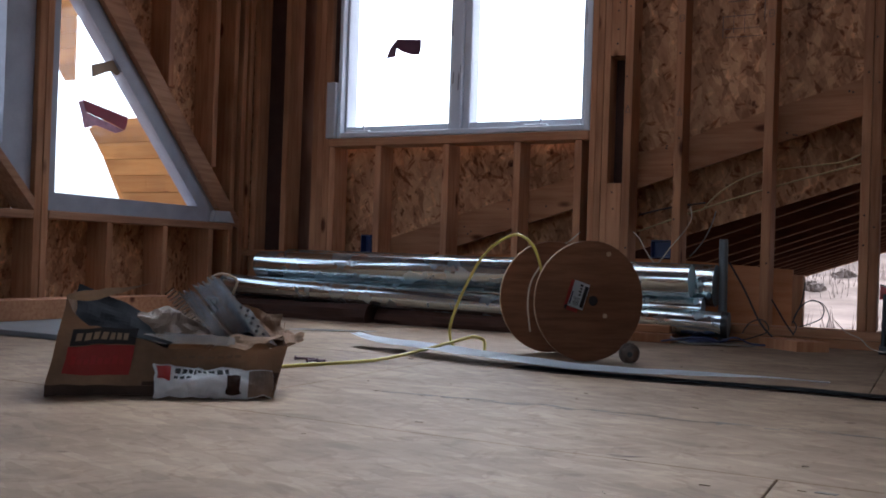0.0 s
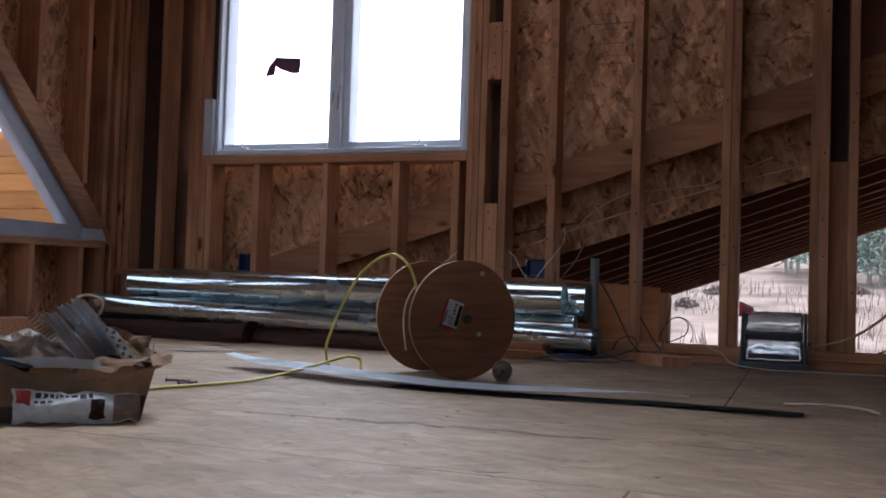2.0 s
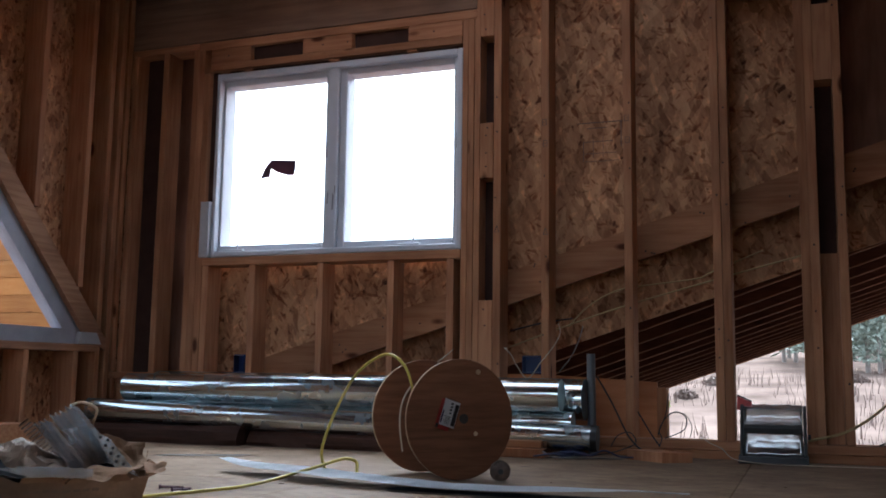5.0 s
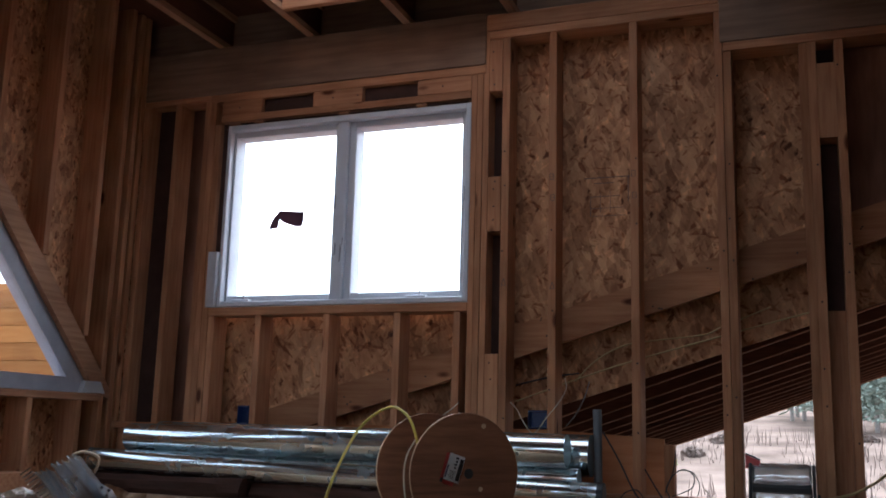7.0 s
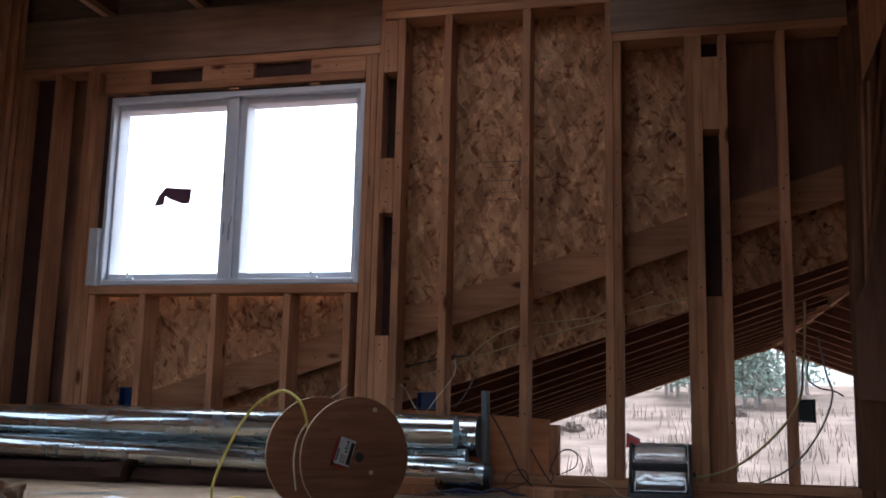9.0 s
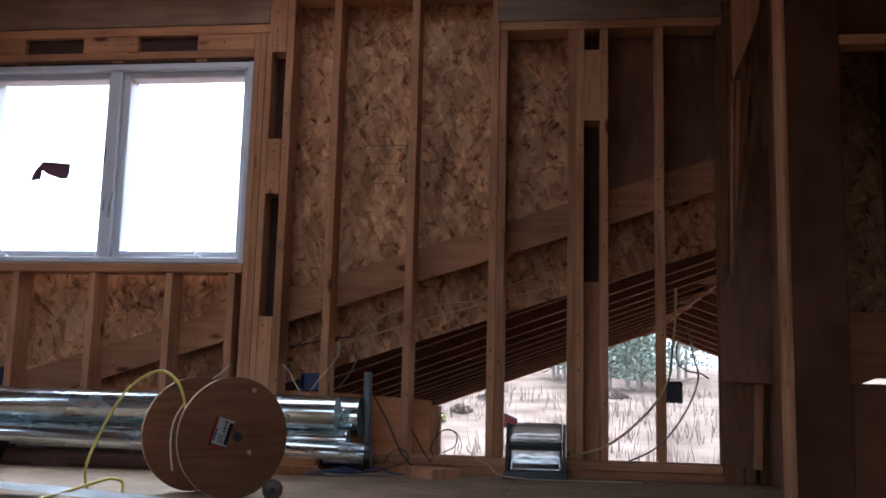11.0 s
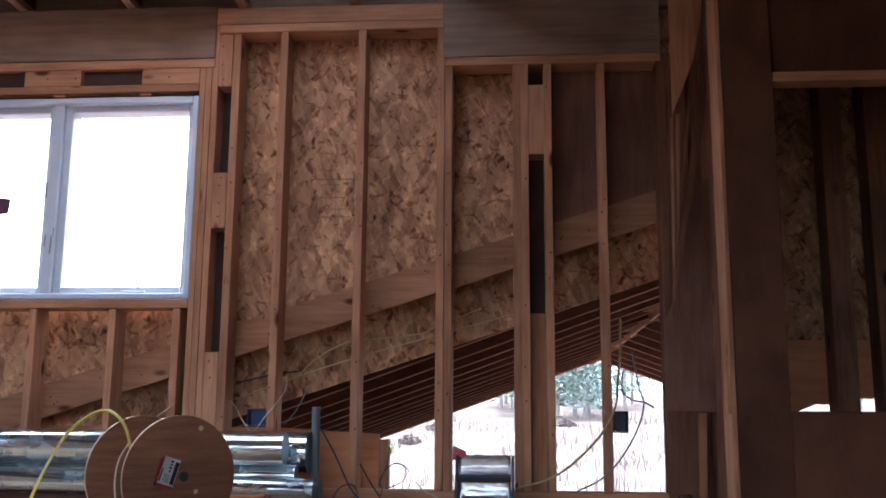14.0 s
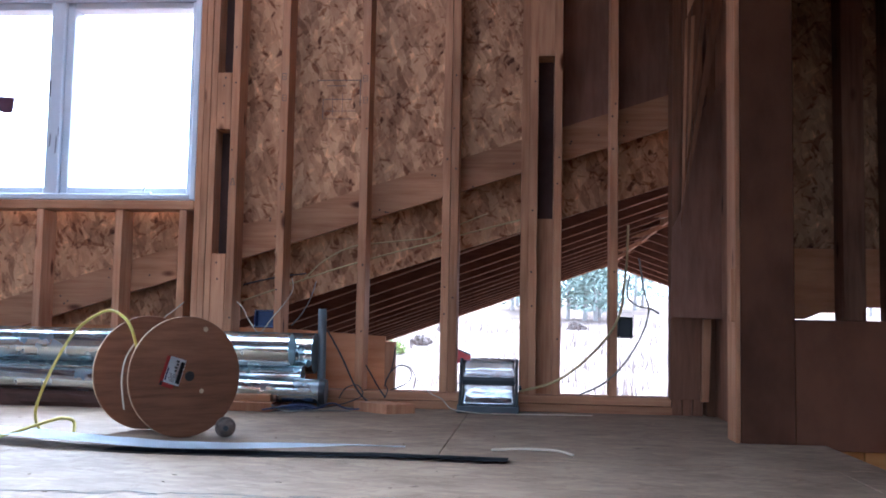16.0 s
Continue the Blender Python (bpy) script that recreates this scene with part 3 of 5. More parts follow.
lp = [
    [(5.44, 0.03), (B, 0.03), (B, 3.0), (2.95, 3.0), (5.44, rake(5.44) + 0.1)],
    [(YS, 0.03), (5.439, 0.03), (5.439, 0.47), (YS, 0.47)],
    [(2.5, 0.471), (4.08, 0.471), (4.08, 0.52), (2.5, 0.72 + S2 * (2.5 - 3.906))],
    [(YS, 0.471), (-0.8, 0.471), (-0.8, 3.0), (YS, 3.0)],
    [(-0.799, 0.471), (0.6, 0.471), (0.6, 3.0), (-0.799, 3.0)],
    [(0.601, 2.5), (2.94, 2.5), (2.94, 3.0), (0.601, 3.0)],
    [(0.601, 0.471), (1.999, 0.471), (1.999, 2.499), (0.601, 2.499)],
    [(2.0, 0.471), (2.499, 0.471), (2.499, 2.499), (2.0, 2.499)],
    [(2.5, 2.3), (2.5, 2.499), (3.309, 2.499), (3.309, 1.37)],
]
for pts in lp:
    prism("sheathing", pts, 'x', XO - 0.014, XO - 0.002, M_OSB, wall_l)

# walls behind and beside the camera, unseen, with bare openings added for daylight
wall_s = thing("wall_south", (0, YS, 0), "unseen sheathed stud wall with openings added for daylight", "wall", kind="structure")
for x0, x1, z0, z1 in ((XL, -3.5, 0, 2.85), (-3.5, XR, 2.601, 2.85), (-3.5, 0.8, 0, 0.35), (-3.5, 0.8, 2.5, 2.6), (-1.3, -1.15, 0.351, 2.499), (0.8, XR, 0, 2.6)):
    board("sheathing", x0, x1, YS - 0.15, YS, z0, z1, M_OSB, wall_s, bevel=0)
wall_e = thing("wall_east", (XR, 1, 0), "strand-board sheathed wall", "wall", kind="structure")
board("sheathing", XR, XR + 0.15, YS, B, -2.7, 2.6, M_OSB, wall_e, bevel=0)

# ceiling in one mesh: joists, deck and a skylight opening
SX0, SX1, SY0, SY1 = -2.60, -1.44, 4.0, 5.22
bm = bmesh.new()


def i_joist(x, y0, y1):
    """Web coloured dark for the ceiling's shade, between two pale flanges."""
    for x0, x1, z0, z1, mi in ((x, x + 0.045, 0.001, 0.036, 0), (x + 0.017, x + 0.028, 0.037, 0.198, 1), (x, x + 0.045, 0.199, 0.235, 0)):
        vs_ = add_box(bm, x0, x1, y0, y1, ZC + z0, ZC + z1)
        for f_ in {f_ for v_ in vs_ for f_ in v_.link_faces}:
            f_.material_index = mi


for k in range(12):
    x = -3.22 + 0.5885 * k
    if SX0 + 0.02 < x + 0.02 < SX1 - 0.05:
        i_joist(x, YS, SY0 - 0.04)
        i_joist(x, SY1 + 0.04, B)
    else:
        i_joist(x, YS, B)
ceiling = part("ceiling", bm, [M_LONG, M_SHADE])
tagged(ceiling, "bare ceiling joists under a dark roof deck", "ceiling", kind="structure")
bm = bmesh.new()
QX0, QX1, QY0, QY1 = -1.28, -0.42, 3.65, 5.0      # unseen deck hole added to light the back wall
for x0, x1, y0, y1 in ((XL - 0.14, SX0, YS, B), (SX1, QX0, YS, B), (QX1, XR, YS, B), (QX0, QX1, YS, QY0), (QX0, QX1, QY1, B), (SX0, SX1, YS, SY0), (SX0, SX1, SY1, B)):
    # deck shares the roof wood that is darkened in colour for shade
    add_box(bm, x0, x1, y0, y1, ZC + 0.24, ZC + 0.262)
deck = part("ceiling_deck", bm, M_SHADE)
tagged(deck, "strand-board deck coloured shade-dark above the ceiling joists", "ceiling", kind="structure")
sk = thing("skylight_curb", ((SX0 + SX1) / 2, SY1, ZC), "pale lumber curb round a skylight opening", "curb", kind="structure")
board("header", SX0 + 0.02, SX1, SY1, SY1 + 0.038, ZC - 0.005, ZC + 0.4, M_PLATE, sk)
board("header", SX0 + 0.02, SX1, SY0 - 0.04, SY0, ZC - 0.005, ZC + 0.4, M_PLATE, sk)
board("side", SX0 - 0.02, SX0 + 0.018, SY0, SY1 + 0.038, ZC + 0.24, ZC + 0.4, M_LONG, sk)
board("side", SX1, SX1 + 0.038, SY0, SY1 + 0.038, ZC + 0.24, ZC + 0.4, M_LONG, sk)

rim = thing("rim_joist", (0, B, ZC), "dark rim joist above the back wall", "joist", kind="structure")
board("rim", XL - 0.14, XR, B - 0.04, B + 0.054, ZC - 0.018, ZC + 0.239, M_LVL, rim, bevel=0)
board("corner_board", XL - 0.16, XL - 0.002, B + 0.001, B + 0.06, 0.0, 3.0, M_OSB, rim, bevel=0)
board("corner_board", 0.70, 1.02, B + 0.001, B + 0.054, 0.62, 2.53, M_OSB, rim, bevel=0)
board("corner_board", 0.70, 0.86, B + 0.001, B + 0.03, 0.0, 0.62, M_STUD, rim, bevel=0)
board("side_rim", XL - 0.16, XL - 0.14, YS, B, 2.45, 3.04, M_OSB, rim, bevel=0)
board("side_rim", XR, XR + 0.15, YS, B, 2.5, 2.85, M_OSB, rim, bevel=0)

# ---- windows ----
win = thing("window_1", (-2.41, W, 0.98), "white vinyl twin casement window in a bare stud opening", "window", kind="structure")
FX0, FX1, FZ0, FZ1 = -3.125, -1.640, 0.988, 2.040
FY1 = B + 0.03


def window_frame(parent, x0, x1, z0, z1, wl_, wr_, wb, wt, y0, y1, name="frame"):
    bm_ = bmesh.new()
    add_box(bm_, x0, x0 + wl_, y0, y1, z0, z1, 0.004)
    add_box(bm_, x1 - wr_, x1, y0, y1, z0, z1, 0.004)
    add_box(bm_, x0 + wl_, x1 - wr_, y0, y1, z0, z0 + wb, 0.004)
    add_box(bm_, x0 + wl_, x1 - wr_, y0, y1, z1 - wt, z1, 0.004)
    return part(name, bm_, M_VINYL, parent)


window_frame(win, FX0, FX1, FZ0, FZ1, 0.022, 0.030, 0.030, 0.032, W + 0.012, FY1)
XM = -2.392
bm = bmesh.new()
add_box(bm, XM - 0.030, XM + 0.030, W + 0.03, FY1 - 0.01, FZ0 + 0.03, FZ1 - 0.03, 0.004)
part("mullion", bm, M_VINYL, win)
for x0, x1, a, b in ((FX0 + 0.023, XM - 0.031, 0.013, 0.024), (XM + 0.031, FX1 - 0.031, 0.040, 0.032)):
    sash = window_frame(win, x0, x1, FZ0 + 0.031, FZ1 - 0.031, a, b, 0.036, 0.036, W + 0.055, FY1 - 0.012, "sash")
    board("pane", x0 + a - 0.004, x1 - b + 0.004, W + 0.088, W + 0.094, FZ0 + 0.063, FZ1 - 0.063, M_GLASS, sash, bevel=0).visible_shadow = False
    cx = x0 + (0.12 if x0 < -2.6 else 0.43)
    bm = bmesh.new()
    add_box(bm, cx - 0.06, cx + 0.06, W + 0.02, W + 0.05, FZ0 + 0.028, FZ0 + 0.042, 0.004)
    cyl(bm, (cx + 0.02, W + 0.03, FZ0 + 0.04), (cx + 0.03, W + 0.02, FZ0 + 0.075), 0.005, 8)
    part("crank", bm, M_VINYL, sash, "white casement crank handle")
    bm = bmesh.new()
    add_box(bm, x1 - 0.012, x1 + 0.004, W + 0.044, W + 0.056, 1.52, 1.60, 0.002)
    part("latch", bm, M_BLACK, sash)
bm = bmesh.new()
add_box(bm, -3.185, -3.127, W - 0.012, W + 0.06, 0.986, 1.30, 0.003)
part("flashing_strip", bm, M_FOIL, win, "pale peel of flashing tape")
board("jamb_shade", -3.164, -3.130, W + 0.03, W + 0.06, 1.31, 2.055, M_DARK, win, "dark strip for the shaded gap beside the frame", bevel=0)
bm = bmesh.new()
add_box(bm, -3.04, -1.66, W + 0.006, W + 0.03, 2.0425, 2.0475, 0.001)
part("head_seam", bm, M_DARK, win, "dark strip for the shadow gap above the frame")
for xx in (-2.95, -2.41, -1.95):
    bm = bmesh.new()
    add_box(bm, xx, xx + 0.06, W - 0.002, W + 0.05, FZ1 + 0.002, FZ1 + 0.014, 0.002)
    part("shim", bm, M_STUD, win)

M_SMUDGE = plain("grey_smudge", (0.30, 0.30, 0.34), 0.7, amount=0.4, scale=40)
for x, z, w_, h_ in ((-2.416, 1.255, 0.010, 0.075), (-2.385, 1.22, 0.012, 0.10), (-2.372, 1.31, 0.007, 0.05)):
    prism("smudge", [(x, z), (x + w_ * 0.8, z + h_ * 0.1), (x + w_, z + h_ * 0.8), (x + w_ * 0.3, z + h_)], 'y', W + 0.0285, W + 0.0305, M_SMUDGE, win)
wl2 = thing("window_2", (XL, 4.6, 0.5), "raked window in a bare stud opening, frame coloured grey for shade", "window", kind="structure")
A0, Z0 = 4.170, 0.496


def raked_ring(outer, inner, x0, x1, parent, name, material):
    bm_ = bmesh.new()
    k = len(outer)
    vs = [[bm_.verts.new((x, y, z)) for y, z in ring] for x in (x0, x1) for ring in (outer, inner)]
    o0, i0, o1, i1 = vs
    for i in range(k):
        j = (i + 1) % k
        for quad in ((o0[i], o0[j], i0[j], i0[i]), (o1[i], i1[i], i1[j], o1[j]), (o0[i], o1[i], o1[j], o0[j]), (i0[i], i0[j], i1[j], i1[i])):
            bm_.faces.new(quad)
    bmesh.ops.recalc_face_normals(bm_, faces=bm_.faces)
    return part(name, bm_, material, parent)


def y_at(z, d):
    return 5.17 + (z + d - 0.085 - 0.60) / S2


outer = [(A0, Z0), (y_at(Z0, -0.045), Z0), (A0, rake(A0) + 0.045)]
inner = [(4.222, 0.579), (5.188, 0.574), (4.222, 1.629)]
raked_ring(outer, inner, XL - 0.06, XL - 0.03, wl2, "frame", M_SHADEFR)
raked_ring(outer, [(A0 + 0.02, Z0 + 0.05), (y_at(Z0 + 0.05, 0.02), Z0 + 0.05), (A0 + 0.02, rake(A0 + 0.02) - 0.02)], XO - 0.02, XL - 0.061, wl2, "outer_frame", M_SHADEFR)
prism("pane", [inner[0], inner[1], inner[2]], 'x', XL - 0.055, XL - 0.051, M_GLASS, wl2).visible_shadow = False
prism("flashing_strip", [(5.28, 0.497), (5.46, 0.497), (5.42, 0.56), (5.30, 0.56)], 'x', XL - 0.028, XL + 0.004, M_FOIL, wl2, "crumpled pale flashing tape")
wl3 = thing("window_3", (XL, 3.3, 0.6), "raked window beside a doubled stud, frame coloured grey for shade", "window", kind="structure")
o3 = [(4.086, 0.70 + S2 * (4.086 - 3.906) + 0.07), (4.086, 2.49), (3.31, 2.49), (3.31, 0.77 + S2 * (3.31 - 3.906))]
i3 = [(3.935, 0.80 + S2 * (3.935 - 3.906)), (3.935, 2.40), (3.40, 2.40), (3.40, 0.86 + S2 * (3.40 - 3.906))]
raked_ring(o3, i3, XO - 0.02, XL - 0.03, wl3, "frame", M_SHADEFR)
prism("pane", i3, 'x', XL - 0.09, XL - 0.084, M_GLASS, wl3).visible_shadow = False

# ---- outside: pine-clad wall beyond the left wall, gabled wing beyond the back wall ----
soffit = thing("neighbour_wall", (XL - 1.5, 6.9, -3.2), "outdoor wall clad in orange knotty pine boards", "wall")


def pine_edge(z):
    """Raked free edge of the boarding."""
    return -6.04 - 0.735 * (z - 0.712) if z > 0.712 else -6.04 + 0.5 * (0.712 - z)


PH = 0.137
for k in range(30):
    z = -0.72 + PH * k
    spans = [(pine_edge(z), pine_edge(z + PH), -4.2)]
    if 1.40 < z + PH / 2 < 2.37:
        spans = [(pine_edge(z), pine_edge(z + PH), -6.69)]
    for xa, xb, xc in spans:
        if max(xa, xb) < xc - 0.02:
            prism("plank", [(xa, z + 0.002), (xc, z + 0.002), (xc, z + PH - 0.002), (xb, z + PH - 0.002)], 'y', 6.9, 6.92, M_PINE, soffit)
prism("backing", [(pine_edge(-0.7) + 0.03, -0.7), (-4.22, -0.7), (-4.22, 1.40), (pine_edge(1.40) + 0.03, 1.40)], 'y', 6.921, 6.95, M_PINE, soffit)
board("post", -4.34, -4.2, 6.951, 7.09, -3.2, 3.3, M_PINE, soffit)
board("post", -5.6, -5.46, 6.951, 7.09, -3.2, 1.39, M_PINE, soffit)

# unseen walls below the floor, added to screen the wing from light
board("foundation", XL - 0.15, XR + 0.15, B, B + 0.1, -3.2, -0.025, M_PLY, lower, bevel=0)
board("foundation", XL - 0.15, XL - 0.02, YS, B, -3.2, -0.03, M_PLY, lower, bevel=0)
M_SLAB = plain("slab_brown", (0.26, 0.16, 0.115), 0.95, amount=0.4, scale=1.5)
wing = thing("gabled_wing", (1.9, 14, -3.2), "long open gabled roof, joists coloured shade-dark with lit pale edges", "roof")
MR, XRG, ZRG, YF = 0.36, 1.90, 1.93, 24.5
Y0R = OS1 + 0.15
HL, HR = 6.4, 2.2
NRAF = 17
# dark sides and pale lower strips put rafter shade and lit edges in colour
for k in range(NRAF):
    y = Y0R + 0.02 + (YF - Y0R - 0.1) * k / (NRAF - 1)
    for e in (-HL, HR):
        drop = MR * abs(e)
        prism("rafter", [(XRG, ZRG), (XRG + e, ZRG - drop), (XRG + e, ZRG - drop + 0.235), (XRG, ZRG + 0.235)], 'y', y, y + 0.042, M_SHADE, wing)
        prism("flange", [(XRG, ZRG - 0.011), (XRG + e, ZRG - drop - 0.011), (XRG + e, ZRG - drop - 0.001), (XRG, ZRG - 0.001)], 'y', y - 0.008, y + 0.050, M_RED, wing)
for e in (-HL, HR):
    drop = MR * abs(e)
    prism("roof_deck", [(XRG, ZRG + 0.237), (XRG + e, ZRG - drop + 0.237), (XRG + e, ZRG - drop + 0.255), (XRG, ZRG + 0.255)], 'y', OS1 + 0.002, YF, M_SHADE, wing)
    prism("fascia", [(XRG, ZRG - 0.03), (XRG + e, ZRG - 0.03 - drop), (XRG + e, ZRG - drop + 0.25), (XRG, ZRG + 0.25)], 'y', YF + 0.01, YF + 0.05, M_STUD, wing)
# unseen walls added to keep side light off the rafters
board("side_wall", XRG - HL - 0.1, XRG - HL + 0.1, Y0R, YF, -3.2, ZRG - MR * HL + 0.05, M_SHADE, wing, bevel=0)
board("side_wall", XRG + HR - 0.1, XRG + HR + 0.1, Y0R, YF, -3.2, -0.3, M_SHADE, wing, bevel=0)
# slab out of view, added to limit light bouncing up to the rafters
board("bounce_slab", XRG - HL + 0.1, XRG + HR - 0.1, Y0R + 0.1, YF, -3.24, -3.1, M_SLAB, wing, "unseen slab added to limit bounced light", bevel=0)
board("ridge_board", XRG - 0.02, XRG + 0.02, Y0R, YF - 1.0, ZRG - 0.06, ZRG + 0.1, M_PLATE, wing)
for k in range(5):
    y = 12.5 + 2.6 * k
    prism("collar_scrap", [(XRG - 0.45, ZRG - 0.22), (XRG - 0.3, ZRG - 0.22), (XRG + 0.15, ZRG - 0.02), (XRG, ZRG - 0.02)], 'y', y, y + 0.04, M_STUD, wing)

M_GROUND = plain("dry_meadow", (0.20, 0.147, 0.122), 0.9, amount=0.45, scale=0.35)
bm = bmesh.new()
NG = 70
grid = []


def land(x, y):
    rise = max(0.0, min(y - 18, 70)) * 0.085 + max(0.0, y - 88) * 0.02
    return -3.25 + rise + noise.noise(Vector((x * 0.05, y * 0.05, 0))) * min(0.8, 0.03 * max(0, y - 18))


for j in range(NG + 1):
    row = []
    for i in range(NG + 1):
        x = -700 + 1400 * i / NG if abs(i - NG / 2) > 30 else (i - NG / 2) * 5.0
        y = -60 + 4.0 * j if j < 55 else 160 + (j - 55) * 60
        row.append(bm.verts.new((x, y, land(x, y))))
    grid.append(row)
for j in range(NG):
    for i in range(NG):
        bm.faces.new((grid[j][i], grid[j][i + 1], grid[j + 1][i + 1], grid[j + 1][i]))
ground = part("ground", bm, M_GROUND, smooth=True)
tagged(ground, "dry pale meadow rising behind the house", "ground", kind="structure")

M_STALK = plain("dry_stalks", (0.27, 0.20, 0.172), 0.9, amount=0.25, scale=3, bumpy=0)
verts, faces = [], []
rs = random.Random(5)
for _ in range(5200):
    y = rs.uniform(27, 66)
    x = rs.uniform(-0.45, 0.62) * (y - 1)
    if noise.noise(Vector((x * 0.15, y * 0.15, 3))) < -0.1:
        continue
    z, h, w = land(x, y) - 0.05, rs.uniform(0.25, 0.9), rs.uniform(0.012, 0.030)
    lx, ly = rs.uniform(-0.25, 0.25) * h, rs.uniform(-0.2, 0.2) * h
    b = len(verts)
    verts += [(x - w, y, z), (x + w, y, z), (x, y + w, z), (x + lx, y + ly, z + h)]
    faces += [(b, b + 1, b + 3), (b + 1, b + 2, b + 3), (b + 2, b, b + 3)]
for m_ in (M_GROUND, M_STALK):
    m_.node_tree.nodes["Principled BSDF"].inputs["Specular IOR Level"].default_value = 0.0
me = bpy.data.meshes.new("dry_brush")
me.from_pydata(verts, [], faces)
me.materials.append(M_STALK)
tagged(new("dry_brush", me), "dry tan stalks and brush on the slope", "brush", kind="stuff")

M_LEAF = plain("tree_foliage", (0.29, 0.33, 0.27), 0.8, amount=0.4, scale=2, bumpy=0)
M_BARK = plain("tree_bark", (0.38, 0.33, 0.30), 0.9, amount=0.3, scale=5)


def conifer(x, y, h, seed, dense):
    rr = random.Random(seed)
    z = land(x, y)
    ob = thing("tree", (x, y, z), "tall grey-green tree at the edge of the meadow", "tree", "trees on the slope")
    bm_ = bmesh.new()
    cyl(bm_, (x, y, z - 0.2), (x + rr.uniform(-0.3, 0.3), y, z + h), 0.16, 7, 0.02)
    for _ in range(14):
        a, t_ = rr.uniform(0, 6.28), rr.uniform(0.2, 0.9)
        r_ = (1 - t_) * 2.0 + 0.4
        cyl(bm_, (x, y, z + h * t_), (x + r_ * math.cos(a), y + r_ * math.sin(a), z + h * t_ + r_ * 0.3), 0.05, 5, 0.01)
    part("trunk", bm_, M_BARK, ob)
    vs, fs = [], []
    for _ in range(dense):
        t_ = rr.uniform(0.12, 1.0)
        a, r_ = rr.uniform(0, 6.28), ((1 - t_) * 2.3 + 0.25) * rr.uniform(0.25, 1.0)
        c = Vector((x + r_ * math.cos(a), y + r_ * math.sin(a), z + h * t_ + rr.uniform(-0.2, 0.2)))
        d1 = Vector((rr.gauss(0, 1), rr.gauss(0, 1), rr.gauss(-0.4, 0.7))).normalized() * rr.uniform(0.12, 0.4)
        d2 = d1.cross(Vector((rr.gauss(0, 1), rr.gauss(0, 1), rr.gauss(0, 1)))).normalized() * rr.uniform(0.05, 0.12)
        b_ = len(vs)
        vs += [c - d1, c + d2, c + d1, c - d2]
        fs.append((b_, b_ + 1, b_ + 2, b_ + 3))
    me_ = bpy.data.meshes.new("crown")
    me_.from_pydata([tuple(v) for v in vs], [], fs)
    me_.materials.append(M_LEAF)
    cr = new("crown", me_)
    cr.parent = ob
    cr.matrix_parent_inverse = Matrix.Translation(-ob.location)


M_BUSH = [plain("shrub_" + nm, c, 0.85, amount=0.4, scale=3, bumpy=0) for nm, c in (("olive", (0.30, 0.32, 0.10)), ("tan", (0.23, 0.17, 0.14)))]


def shrub(x, y, r, h, seed, kind):
    rr = random.Random(seed)
    z = land(x, y)
    ob = thing("shrub", (x, y, z), ("low olive shrub on the dry slope", "low tan shrub on the dry slope")[kind], "shrub", "shrubs on the slope")
    bm_ = bmesh.new()
    for _ in range(9):
        a = rr.uniform(0, 6.28)
        cyl(bm_, (x, y, z - 0.1), (x + r * 0.7 * math.cos(a), y + r * 0.7 * math.sin(a), z + h * rr.uniform(0.6, 1.0)), 0.03, 5, 0.006)
    part("twigs", bm_, M_BARK, ob)
    vs, fs = [], []
    for _ in range(420):
        a, q = rr.uniform(0, 6.28), math.sqrt(rr.random())
        lump = 1 + 0.35 * math.sin(3 * a + seed)
        c = Vector((x + r * lump * q * math.cos(a), y + r * lump * q * math.sin(a), z + h * (1 - q * q * 0.7) * rr.uniform(0.15, 1.0)))
        d1 = Vector((rr.gauss(0, 1), rr.gauss(0, 1), rr.gauss(0.4, 1))).normalized() * rr.uniform(0.08, 0.2)
        d2 = d1.cross(Vector((rr.gauss(0, 1), rr.gauss(0, 1), rr.gauss(0, 1)))).normalized() * rr.uniform(0.03, 0.07)
        k_ = len(vs)
        vs += [tuple(c - d1), tuple(c + d2), tuple(c + d1), tuple(c - d2)]
        fs.append((k_, k_ + 1, k_ + 2, k_ + 3))
    me_ = bpy.data.meshes.new("leaves")
    me_.from_pydata(vs, [], fs)
    me_.materials.append(M_BUSH[kind])
    cr = new("leaves", me_)
    cr.parent = ob
    cr.matrix_parent_inverse = Matrix.Translation(-ob.location)


shrub(-6.193, 45, 0.55, 0.6, 300, 0)
for k, (x, y) in enumerate(((-5.4, 49), (-4.7, 56), (2.6, 58))):
    shrub(x, y, 0.5, 0.45, 301 + k, 1)
rt = random.Random(11)
for k in range(20):
    y = rt.uniform(66, 84)
    x = (-0.02 + 0.23 * k / 19) * y + rt.uniform(-1, 1) if k < 12 else rt.uniform(-0.25, 0.5) * y
    conifer(x, y, rt.uniform(6, 10), 100 + k, 1100 if k < 8 else 500)

# ---- things ----
M_DISC = wood("reel_plywood", (0.275, 0.128, 0.07), (0.185, 0.082, 0.043), (3.5, 3.5, 42), knots=False, vary=0.05)
# rim set paler than the flange faces, its lit edge put into colour
M_RIM = wood("reel_edge", (0.6, 0.45, 0.3), (0.5, 0.35, 0.22), (16, 16, 16), knots=False, vary=0.05)
M_CARD = plain("brown_cardboard", (0.34, 0.212, 0.128), 0.9, amount=0.35, scale=7)
M_DARKCARD = plain("dark_cardboard", (0.085, 0.05, 0.034), 0.85, amount=0.4, scale=9)
M_FAINT = plain("faint_print", (0.24, 0.16, 0.105), 0.85, amount=0.3, scale=12)
M_CARDIN = plain("cardboard_inside", (0.47, 0.345, 0.235), 0.85, amount=0.3, scale=9)
